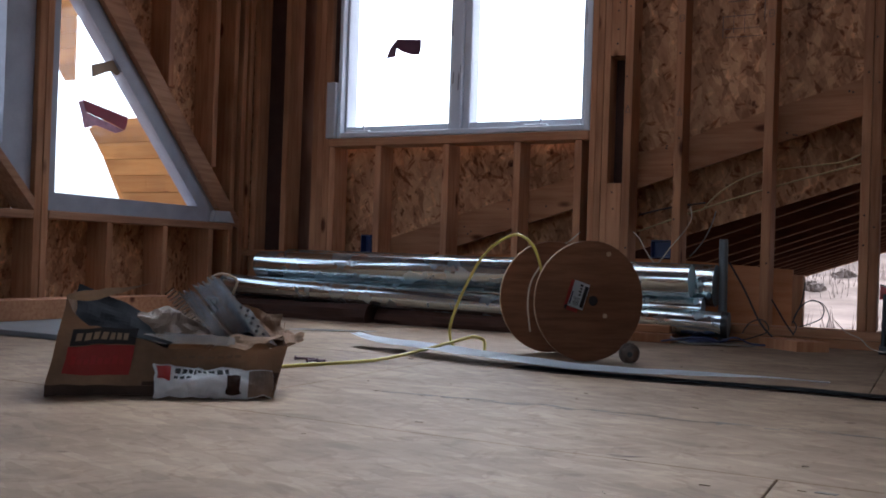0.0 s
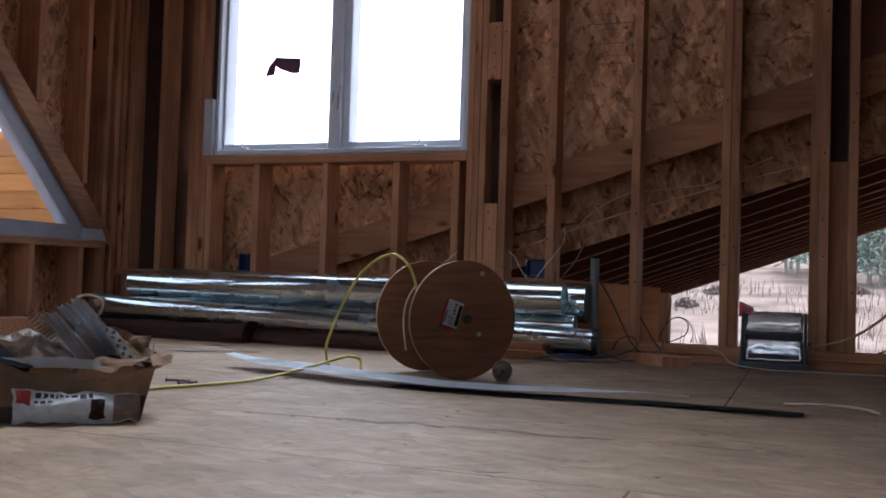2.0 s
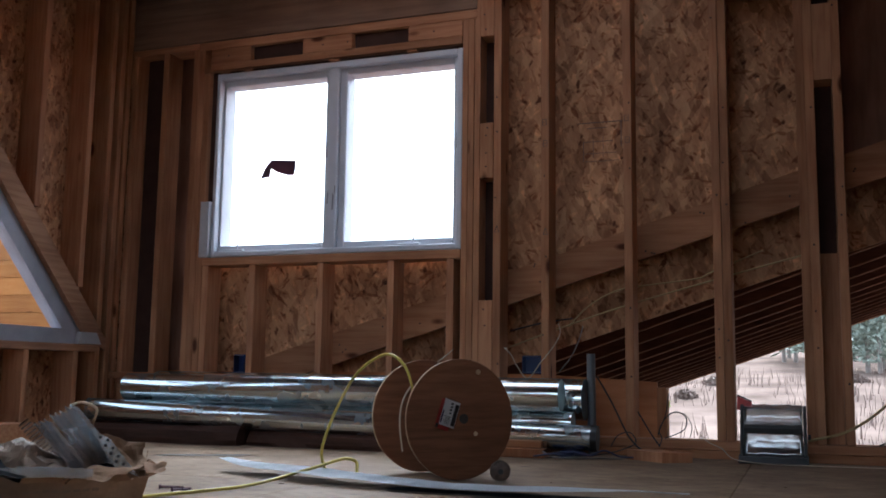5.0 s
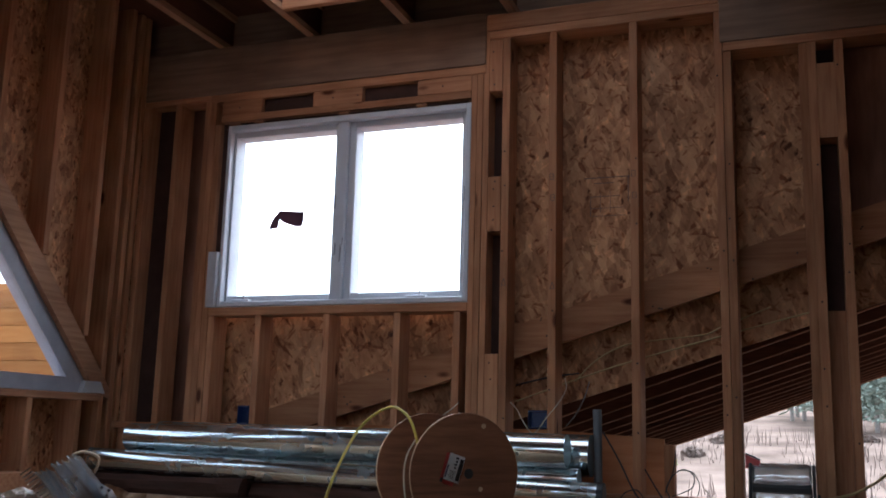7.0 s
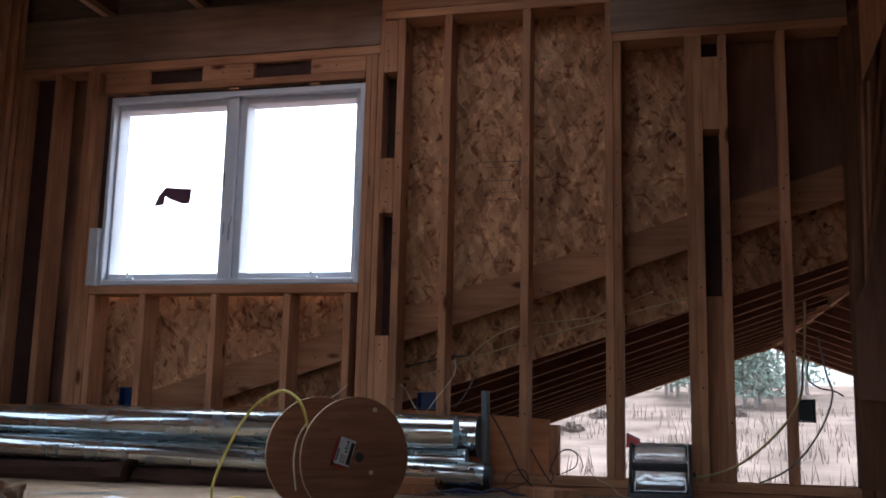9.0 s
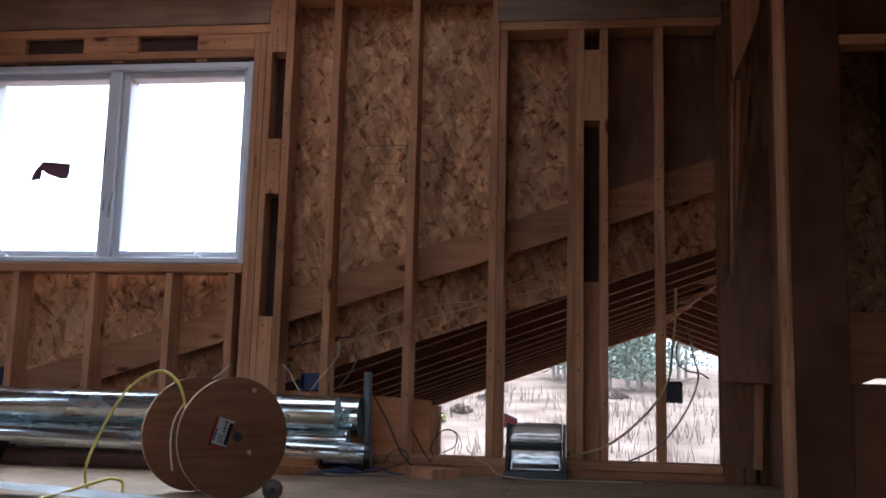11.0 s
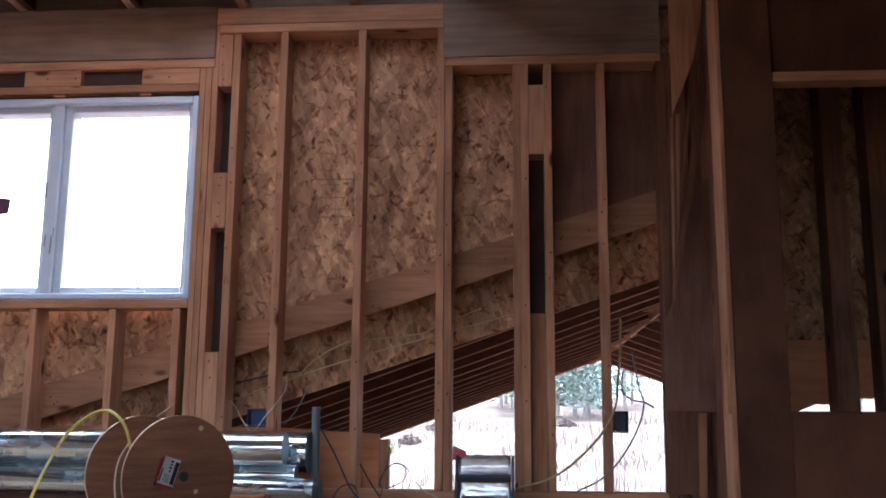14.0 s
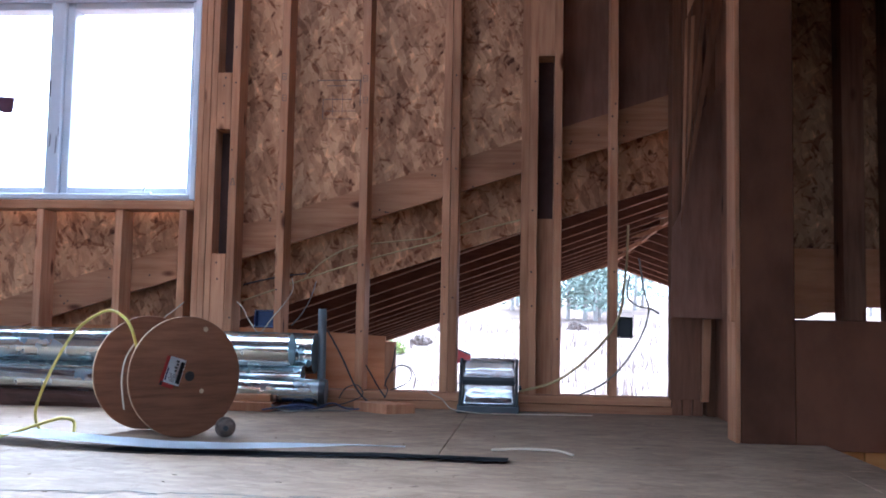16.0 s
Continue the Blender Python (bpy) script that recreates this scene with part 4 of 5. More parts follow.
M_TAN = plain("dusty_yellow_jacket", (0.5, 0.38, 0.17), 0.6, amount=0.2)
M_YEL = plain("yellow_cable_jacket", (0.58, 0.47, 0.09), 0.45, amount=0.15)
M_WHITE = plain("white_cable_jacket", (0.62, 0.53, 0.40), 0.5, amount=0.15)
M_NAVY = plain("navy_cord", (0.06, 0.07, 0.15), 0.5)
M_CORD = plain("black_cord", (0.03, 0.03, 0.035), 0.5)
M_GREYC = plain("grey_cord", (0.22, 0.2, 0.18), 0.5)
M_PAPER = plain("printed_paper", (0.82, 0.81, 0.81), 0.6, amount=0.15, scale=14)
M_INK = plain("black_ink", (0.025, 0.022, 0.024), 0.6)
M_REDINK = plain("red_ink", (0.42, 0.035, 0.03), 0.6, amount=0.2)
M_REDP = plain("red_plastic", (0.5, 0.03, 0.03), 0.35)
M_PLUM = plain("dark_tape", (0.10, 0.03, 0.06), 0.5, amount=0.3)
M_REDT = plain("red_tape", (0.36, 0.02, 0.05), 0.5, amount=0.3)
M_PINKT = plain("faded_pink_tape", (0.62, 0.30, 0.42), 0.5, amount=0.3, scale=25)
M_TANT = plain("tan_tape", (0.42, 0.3, 0.18), 0.6, amount=0.2)
M_GREY = plain("grey_plastic_pipe", (0.16, 0.17, 0.18), 0.45, amount=0.15)
M_RUBBER = plain("grubby_tape", (0.16, 0.115, 0.092), 0.8, amount=0.55, scale=26, bumpy=0.5)
M_POLY = plain("clear_plastic_bag", (0.36, 0.25, 0.18), 0.42, amount=0.4, scale=18)
M_MEMB = plain("dark_membrane", (0.022, 0.022, 0.026), 0.75, amount=0.3)
M_MEMB.node_tree.nodes["Principled BSDF"].inputs["Specular IOR Level"].default_value = 0.06
M_STRIP = plain("grey_flashing", (0.60, 0.63, 0.68), 0.35, amount=0.15)
M_STEEL = metal("bright_steel", (0.82, 0.87, 0.92), 0.22, (20, 20, 20))
M_MIRROR = metal("polished_reflector", (0.9, 0.91, 0.92), 0.2, (10, 10, 10), bumpy=0.02)
M_DARKW = wood("dark_lumber", (0.075, 0.034, 0.023), (0.04, 0.018, 0.013), (2, 30, 30), knots=False)


def crumple(fn, nu, nv, amp, freq, seed, thick=0.0):
    """A sheet bent over fn(u, v), u and v from 0 to 1, with creases."""
    bm_ = bmesh.new()
    rows = []
    for j in range(nv + 1):
        row = []
        for i in range(nu + 1):
            p = Vector(fn(i / nu, j / nv))
            d = noise.noise_vector(p * freq + Vector((seed, 0, 0))) + 0.5 * noise.noise_vector(p * freq * 2.3 + Vector((0, seed, 0)))
            row.append(bm_.verts.new(p + amp * d))
        rows.append(row)
    for j in range(nv):
        for i in range(nu):
            bm_.faces.new((rows[j][i], rows[j][i + 1], rows[j + 1][i + 1], rows[j + 1][i]))
    if thick:
        bmesh.ops.solidify(bm_, geom=list(bm_.faces), thickness=thick)
    return bm_


# cable reel
def cable_reel():
    ob = thing("cable_reel", (-1.15, 4.23, 0), "brown plywood cable reel standing on its rims", "cable reel")
    h = radians(46.5)
    ax = Vector((-math.sin(h), math.cos(h), 0))
    si = Vector((math.cos(h), math.sin(h), 0))
    R, L = 0.2045, 0.306
    c0 = Vector((-1.145, 4.228, R + 0.002))
    for s0, s1 in ((0, 0.012), (L - 0.012, L)):
        bm_ = bmesh.new()
        cyl(bm_, c0 + ax * s0, c0 + ax * s1, R, 72)
        bmesh.ops.bevel(bm_, geom=[e for e in bm_.edges if len(e.link_faces) == 2 and max(len(f.verts) for f in e.link_faces) > 4], offset=0.002, segments=1, affect='EDGES')
        for f in bm_.faces:
            f.material_index = 1 if len(f.verts) == 4 and abs(f.normal.dot(ax)) < 0.5 else 0
        me_ = mesh_of("flange", bm_, [M_DISC, M_RIM])
        fl = new("flange", me_)
        fl.parent = ob
        fl.matrix_parent_inverse = Matrix.Translation(-ob.location)
    bm_ = bmesh.new()
    cyl(bm_, c0 + ax * 0.013, c0 + ax * (L - 0.013), 0.07, 40)
    part("core", bm_, M_DISC, ob, smooth=False)
    up = Vector((0, 0, 1))

    def on(u, v, off=-0.0015):
        return c0 + si * (u - 0.016) + up * (v - 0.003) + ax * off
    # printed label, tilted, with a red border
    def patch(name, u0, u1, v0, v1, off, m_, tilt=-0.3):
        bm2 = bmesh.new()
        ct, st = math.cos(tilt), math.sin(tilt)
        u0, u1, v0, v1 = (0.9 * q for q in (u0, u1, v0, v1))
        vs = [bm2.verts.new(on(-0.026 + (u * ct - v * st), 0.022 + (u * st + v * ct), off)) for u, v in ((u0, v0), (u1, v0), (u1, v1), (u0, v1))]
        bm2.faces.new(vs)
        bmesh.ops.solidify(bm2, geom=list(bm2.faces), thickness=0.0004)
        return part(name, bm2, m_, ob)
    patch("label", -0.034, 0.032, -0.050, 0.050, -0.001, M_PAPER)
    patch("label_border", -0.048, -0.0345, -0.056, 0.047, -0.001, M_REDINK)
    patch("label_border", -0.0342, 0.012, -0.066, -0.0505, -0.001, M_REDINK)
    patch("label_bar", 0.014, 0.030, -0.043, 0.040, -0.002, M_INK)
    patch("label_bar", -0.046, -0.035, -0.064, -0.048, -0.002, M_INK)
    patch("label_bar", -0.032, -0.026, -0.042, 0.006, -0.002, M_NAVY)
    for k in range(4):
        patch("label_bar", -0.006 + 0.003 * (k % 2), 0.006, 0.034 - 0.012 * k, 0.041 - 0.012 * k, -0.002, M_INK)
    for k in range(6):
        patch("label_bar", -0.020 + 0.0035 * (k % 3), 0.009 - 0.003 * (k % 2), -0.014 - 0.0055 * k, -0.0115 - 0.0055 * k, -0.002, M_GREYC)
    bm_ = bmesh.new()
    cyl(bm_, on(0.028, 0.004, -0.0012), on(0.028, 0.004, 0.002), 0.017, 20)
    part("axle_hole", bm_, M_BLACK, ob, "dark round axle hole")
    for u, v, r_ in ((0.082, 0.164, 0.011), (0.074, -0.047, 0.010)):
        bm_ = bmesh.new()
        cyl(bm_, on(u, v, -0.003), on(u, v, 0.001), r_ * 0.8, 8)
        part("bolt", bm_, M_RIM, ob, "pale bolt end")
    return ob


cable_reel()
CE = Vector((0.01, 1.02, 0.39))


def deeper(p, k=1.045):
    return CE + (Vector(p) - CE) * k


cab = tube("electrical_cable", [(-1.80, 3.16, 0.008), (-1.765, 3.39, 0.008), (-1.70, 3.56, 0.008), (-1.655, 3.74, 0.010), (-1.63, 4.0, 0.028), deeper((-1.55, 4.1, 0.060), 1.01),
                                deeper((-1.51, 4.1, 0.069), 1.02), deeper((-1.473, 4.1, 0.058), 1.03), deeper((-1.472, 4.1, 0.012), 1.02)], 0.0055, M_YEL)
tagged(cab, "yellow sheathed cable running over the floor", "cable")
cab = tube("electrical_cable", [deeper(p, 1.033) for p in ((-1.58, 4.1, 0.015), (-1.603, 4.1, 0.06), (-1.602, 4.1, 0.113), (-1.559, 4.1, 0.224), (-1.488, 4.1, 0.347), (-1.412, 4.1, 0.409), (-1.354, 4.1, 0.423),
                                                         (-1.303, 4.1, 0.387), (-1.275, 4.1, 0.322))] + [deeper((-1.262, 4.1, 0.25), 1.043)], 0.0052, M_YEL)
tagged(cab, "yellow cable looping up out of the reel", "cable")
cab = tube("cable_tail", [deeper(p, 1.033) for p in ((-1.275, 4.1, 0.322), (-1.307, 4.1, 0.266), (-1.316, 4.1, 0.192), (-1.304, 4.1, 0.101))], 0.003, M_WHITE)
tagged(cab, "thin white cable tail hanging between the reel flanges", "cable")
cab = tube("cable_tail", [(-0.10, 4.12, 0.006), (0.0, 4.12, 0.012), (0.10, 4.10, 0.012), (0.155, 4.05, 0.006)], 0.004, M_WHITE)
tagged(cab, "short white cable end on the floor", "cable")

# small roll beside the reel
rd = Vector((-0.31, 0.95, 0))
rc = Vector((-1.012, 4.262, 0.036))
bm = bmesh.new()
cyl(bm, rc - rd * 0.030, rc + rd * 0.030, 0.033, 22)
bmesh.ops.bevel(bm, geom=list(bm.edges), offset=0.007, segments=3, affect='EDGES')
for v_ in bm.verts:
    v_.co += 0.0045 * noise.noise_vector(v_.co * 45)
roll = thing("tape_roll", (-1.012, 4.262, 0), "small grubby brown-grey roll lying against the reel", "tape roll")
part("roll", bm, M_RUBBER, roll, smooth=True)
bm = bmesh.new()
cyl(bm, rc - rd * 0.033, rc - rd * 0.026, 0.009, 16)
part("core", bm, M_BLACK, roll)
for k in range(3):
    th = 0.5 + 0.4 * k
    ring = [rc - rd * (0.012 - 0.011 * k) + 0.0335 * (math.cos(a_) * rd.cross(Vector((0, 0, 1))) + math.sin(a_) * Vector((0, 0, 1))) for a_ in [th + 0.35 * i for i in range(10)]]
    tube("loose_wrap", ring, 0.0022, M_RUBBER, roll, res=6)


# ducts
def duct(p0, p1, r, label, roll_=0.0, cap=False, crimp=False):
    p0, p1 = Vector(p0), Vector(p1)
    mid = (p0 + p1) / 2
    ob = thing("round_duct", (mid.x, mid.y, mid.z), label, "duct", "galvanised ducts")
    d = (p1 - p0).normalized()
    a = d.cross(Vector((0, 0, 1))).normalized()
    b = a.cross(d)
    N, K = 48, 40
    bm_ = bmesh.new()
    rings = []
    for k in range(K + 1):
        t_ = k / K
        c = p0.lerp(p1, t_)
        ring = []
        for i in range(N):
            th = 2 * math.pi * i / N
            rr_ = r * (1 + 0.004 * min(1, 8 * t_, 8 * (1 - t_)) * noise.noise(Vector((t_ * 9, math.cos(th) * 1.3 + roll_, math.sin(th) * 1.3))))
            ring.append(bm_.verts.new(c + rr_ * (math.cos(th) * a + math.sin(th) * b)))
        rings.append(ring)
    for r0, r1 in zip(rings, rings[1:]):
        for i in range(N):
            bm_.faces.new((r0[i], r0[(i + 1) % N], r1[(i + 1) % N], r1[i]))
    part("shell", bm_, M_ZINC, ob, smooth=True)
    # lock seam, wandering a little round the shell
    pts = []
    for k in range(9):
        t_ = 0.02 + 0.96 * k / 8
        th = roll_ + 0.25 * math.sin(t_ * 2.2)
        pts.append(p0.lerp(p1, t_) + (r + 0.001) * (math.cos(th) * a + math.sin(th) * b))
    tube("seam", pts, 0.004, M_ZINC, ob, "folded lock seam", res=6)
    # flat end plates
    for t_, sgn in ((0.0, 1), (1.0, -1)):
        c = p0.lerp(p1, t_)
        bm2 = bmesh.new()
        cyl(bm2, c + d * 0.002 * sgn, c + d * 0.005 * sgn, r * 0.99, 48)
        part("end_plate", bm2, M_ENDZ, ob, "dull grey end plate")
    if cap:
        bm2 = bmesh.new()
        cyl(bm2, p1 - d * 0.012, p1 + d * 0.016, r * 1.10, 40, r * 1.04)
        part("end_cap", bm2, M_BLACK, ob, "black end cap")
    return ob


duct((-3.40, 5.33, 0.270), (-1.055, 5.325, 0.273), 0.072, "bright galvanised duct on top of the stack", 2.6)
duct((-3.34, 5.502, 0.262), (-0.985, 5.502, 0.252), 0.094, "large galvanised duct at the back of the stack", 2.0)
duct((-3.42, 5.36, 0.165), (-1.015, 5.38, 0.150), 0.050, "galvanised duct wedged in the stack", 2.4)
duct((-3.56, 5.215, 0.158), (-0.91, 5.33, 0.088), 0.054, "galvanised duct lying at the front of the stack", 2.75, cap=True)
board_ = lambda nm, x0, x1, y0, y1, z0, z1, m_, label, cat: tagged(board(nm, x0, x1, y0, y1, z0, z1, m_, None), label, cat)


def rough_slab(x0, x1, y0, y1, z1, seed, label):
    """A weathered slab with a wandering waney edge."""
    bm_ = bmesh.new()
    nx, prof = 36, [(y1, 0.0), (y1, z1), ((y0 + y1) / 2, z1), (y0 + 0.035, z1 * 0.98), (y0 + 0.008, z1 * 0.72), (y0, z1 * 0.35), (y0 + 0.004, 0.0)]
    rings = []
    for i in range(nx + 1):
        x = x0 + (x1 - x0) * i / nx
        ring = []
        for j, (y, z) in enumerate(prof):
            q = noise.noise_vector(Vector((x * 4.0, j * 0.9, seed))) + 0.5 * noise.noise_vector(Vector((x * 15.0, j * 1.7, seed)))
            k = 0.0 if z == 0.0 else 1.0
            ring.append(bm_.verts.new((x, y + 0.012 * q.y, z + 0.009 * k * q.z - 0.009 * k)))
        rings.append(ring)
    for r0, r1 in zip(rings, rings[1:]):
        for j in range(len(prof)):
            bm_.faces.new((r0[j], r0[(j + 1) % len(prof)], r1[(j + 1) % len(prof)], r1[j]))
    bm_.faces.new(rings[0][::-1]), bm_.faces.new(rings[-1])
    bmesh.ops.recalc_face_normals(bm_, faces=bm_.faces)
    tagged(part("timber", bm_, M_DARKW), label, "timber")


rough_slab(-3.62, -2.62, 5.16, 5.46, 0.100, 1.0, "dark waney timber bearer under the ducts")
rough_slab(-2.60, -1.46, 5.22, 5.48, 0.082, 4.0, "dark waney timber bearer under the ducts")
board_("timber_offcut", -1.36, -1.115, 5.24, 5.40, 0.0, 0.040, M_STUD, "pale timber offcut under the ducts", "timber")
board_("timber_offcut", -1.40, -1.13, 5.26, 5.42, 0.041, 0.074, M_PLATE, "pale timber offcut on another offcut", "timber")
blk = prism("timber_offcut", [(-0.782, 5.41), (-0.609, 5.27), (-0.494, 5.35), (-0.667, 5.49)], 'z', 0.0, 0.042, M_STUD, None)
tagged(blk, "pale timber offcut on the floor by the wall", "timber")
bm = bmesh.new()
cyl(bm, (-0.962, 5.54, 0.0), (-0.967, 5.54, 0.462), 0.0195, 20)
tagged(part("vent_pipe", bm, M_GREY, smooth=False), "grey plastic pipe standing up from the floor", "pipe")
tagged(prism("plank", [(-3.429, 3.612), (-3.45, 4.712), (-3.59, 4.709), (-3.569, 3.61)], 'z', 0.022, 0.105, M_PLATE, None), "pale thick plank lying beside the box", "plank")
board_("foam_board", -3.66, -2.60, 3.50, 4.1, 0.0, 0.020, M_GREY, "dark grey foam board under a plank", "board")

# flashing strip and the dark membrane under it
LINE = [(-2.038, 4.16), (-1.80, 4.09), (-1.42, 3.955), (-1.1, 3.925), (-0.8, 3.935), (-0.45, 3.985), (-0.04, 3.965)]


def along(t_, side, z):
    f_ = t_ * (len(LINE) - 1)
    i = min(int(f_), len(LINE) - 2)
    a, b = Vector((*LINE[i], 0)), Vector((*LINE[i + 1], 0))
    p = a.lerp(b, f_ - i)
    n_ = Vector((-(b - a).y, (b - a).x, 0)).normalized()
    return p + n_ * side + Vector((0, 0, z))


bm = crumple(lambda u, v: along(0.87 * u, (v - 0.5) * (min(0.165, 0.045 + 0.7 * u) - 0.13 * max(0, u - 0.74) * 5.5), 0.014 + 0.010 * math.sin(u * 5) ** 2 + 0.030 * math.exp(-u * 7) + 0.006 * abs(v - 0.5)), 60, 4, 0.002, 9, 2, 0.0012)
tagged(part("flashing_strip", bm, M_STRIP, smooth=False), "long grey metal flashing strip on the floor", "flashing")
bm = crumple(lambda u, v: along(0.42 + 0.58 * u, (v - 0.5) * 0.09 - 0.045 - 0.025 * u, 0.005 + 0.002 * u), 50, 3, 0.002, 8, 7, 0.0015)
tagged(part("membrane_strip", bm, M_MEMB), "black membrane strip under the flashing", "membrane")
bm = crumple(lambda u, v: (-2.62 + 0.33 * u, 4.52 + 0.16 * u + 0.09 * v, 0.003), 12, 4, 0.002, 12, 3, 0.002)
tagged(part("felt_scrap", bm, M_GREYC), "thin grey felt scrap on the floor", "scrap")
bm = crumple(lambda u, v: (-2.66 + 0.19 * u, 4.90 + 0.12 * u + 0.05 * v, 0.008 + 0.012 * u), 10, 3, 0.003, 14, 4, 0.003)
tagged(part("bark_scrap", bm, M_DARKW), "dark wood scrap on the floor", "scrap")
for x, y, a in ((-1.86, 3.60, 0.4), (-1.80, 3.575, 1.1), (-1.765, 3.56, -0.3)):
    bm = bmesh.new()
    d = Vector((math.cos(a), math.sin(a), 0)) * 0.03
    cyl(bm, Vector((x, y, 0.006)) - d, Vector((x, y, 0.006)) + d, 0.004, 8, 0.0025)
    cyl(bm, Vector((x, y, 0.006)) - d * 1.1, Vector((x, y, 0.006)) - d, 0.008, 10)
    tagged(part("screw", bm, M_PLUM), "dark coated screw on the floor", "screw", "loose screws")

# cardboard box of steel connectors
BO, BU, BV = Vector((-1.846, 2.593, 0)), Vector((0.779, 0.627, 0)), Vector((-0.627, 0.779, 0))


def bp(u, v, w):
    return BO + BU * u + BV * v + Vector((0, 0, w))


carton = thing("cardboard_box", (-1.72, 2.95, 0), "torn brown cardboard box full of steel connectors", "box")


def rim(points):
    """Height of a torn edge along 0..1."""
    def h(t_):
        for (a, ha), (b, hb) in zip(points, points[1:]):
            if a <= t_ <= b:
                k = (t_ - a) / (b - a)
                return ha + (hb - ha) * k + 0.006 * noise.noise(Vector((t_ * 23, ha * 50, 1)))
        return points[-1][1]
    return h


front_h = rim([(0, 0.225), (0.04, 0.195), (0.09, 0.165), (0.25, 0.142), (0.45, 0.112), (0.7, 0.108), (0.9, 0.105), (1.0, 0.12)])
left_h = rim([(0, 0.225), (0.5, 0.23), (1.0, 0.2)])
right_h = rim([(0, 0.12), (0.3, 0.15), (0.7, 0.13), (1.0, 0.15)])
back_h = rim([(0, 0.2), (0.4, 0.15), (1.0, 0.15)])
BL, BD = 0.50, 0.38


def front_at(uu, w):
    return bp(uu + 0.17 * w * (1 - uu / BL) + 0.25 * w * uu / BL, 0.06 * w * (1 - uu / BL) + 0.008 * math.sin(uu / BL * 3.1), w)



for nm, fn in (("front_panel", lambda u, v: front_at(BL * u, front_h(u) * v)),
               ("left_panel", lambda u, v: bp(0.17 * left_h(u) * v, BD * u + 0.012 * v * (1 - u), left_h(u) * v)),
               ("right_panel", lambda u, v: bp(BL + 0.25 * right_h(u) * v, BD * u, right_h(u) * v)),
               ("back_panel", lambda u, v: bp(BL * u, BD, back_h(u) * v))):
    part(nm, crumple(fn, 26, 8, 0.005, 14, 1, 0.004), M_CARD, carton)
part("bottom_panel", crumple(lambda u, v: bp(BL * u, BD * v, 0.004), 6, 6, 0.0, 10, 1, 0.003), M_CARD, carton)
# raised flap at the left, dark lining behind it, torn flap at the right
part("flap", crumple(lambda u, v: bp(0.036 + 0.175 * u, 0.02 + 0.12 * u, 0.228 + 0.022 * u - 0.035 * v * (1 - u) * (0.3 + 3 * u * (1 - u))), 14, 6, 0.004, 16, 5, 0.003), M_CARDIN, carton, "pale torn flap")
part("lining", crumple(lambda u, v: bp(0.05 + 0.22 * u, 0.012 + 0.11 * v, 0.158 - 0.035 * u + (0.085 - 0.075 * u ** 1.4) * v), 20, 10, 0.010, 12, 8, 0.002), M_MEMB, carton, "dark grey plastic lining")
part("lining", crumple(lambda u, v: bp(0.07 + 0.19 * u, 0.05 + 0.09 * v, 0.165 - 0.06 * u + 0.02 * v), 14, 8, 0.012, 11, 12, 0.002), M_MEMB, carton, "dark grey plastic lining")
part("flap", crumple(lambda u, v: bp(BL + 0.024 + 0.045 * v, 0.02 + 0.16 * u, 0.122 + 0.012 * v + 0.02 * math.sin(u * 5)), 16, 8, 0.016, 17, 9, 0.003), M_CARD, carton, "torn brown flap")
part("flap", crumple(lambda u, v: bp(0.40 + 0.12 * u, 0.02 + 0.07 * v, 0.108 + 0.03 * u * (1 - v) + 0.03 * v), 16, 8, 0.014, 20, 10, 0.003), M_CARD, carton, "torn cardboard flap")
part("flap", crumple(lambda u, v: bp(0.40 + 0.13 * u, 0.20 + 0.07 * v, 0.11 + 0.085 * v - 0.02 * u), 18, 10, 0.018, 19, 13, 0.003), M_CARD, carton, "torn cardboard flap")
# printed panels on the front, lettering as plain bars


def print_patch(name, u0, u1, w0, w1, m_, off=-0.004, nu=14):
    def fn(u, v):
        uu, w = u0 + (u1 - u0) * u, w0 + (w1 - w0) * v
        q = front_at(uu, w)
        dd = noise.noise_vector(q * 14 + Vector((1, 0, 0))) + 0.5 * noise.noise_vector(q * 14 * 2.3 + Vector((0, 1, 0)))
        return q + 0.005 * dd + BV * off
    bm_ = bmesh.new()
    rows = [[bm_.verts.new(fn(i / nu, j / 4)) for i in range(nu + 1)] for j in range(5)]
    for j in range(4):
        for i in range(nu):
            bm_.faces.new((rows[j][i], rows[j][i + 1], rows[j + 1][i + 1], rows[j + 1][i]))
    bmesh.ops.solidify(bm_, geom=list(bm_.faces), thickness=0.0005)
    return part(name, bm_, m_, carton)


# darker bands along the bottom of the front, higher towards the right
print_patch("dark_band", 0.0, 0.495, 0.0, 0.024, M_DARKCARD, -0.003, 30)
print_patch("dark_band", 0.20, 0.495, 0.0245, 0.034, M_DARKCARD, -0.003, 20)
print_patch("dark_band", 0.38, 0.497, 0.0345, 0.060, M_DARKCARD, -0.003, 16)
print_patch("printed_panel", 0.031, 0.170, 0.113, 0.152, M_INK)
print_patch("printed_panel", 0.028, 0.170, 0.050, 0.111, M_REDINK)
for k in range(7):
    u = 0.042 + 0.0165 * k
    print_patch("print_bar", u, u + 0.0115, 0.123, 0.141, M_CARDIN, -0.006, 2)
for k in range(8):
    u = 0.040 + 0.0145 * k
    print_patch("print_bar", u, u + 0.010, 0.072, 0.084 + 0.006 * (k % 3 == 0), M_REDP, -0.006, 2)
for k in range(8):
    u = 0.25 + 0.02 * k
    print_patch("print_bar", u, u + 0.014, 0.088, 0.094, M_FAINT, -0.006, 2)
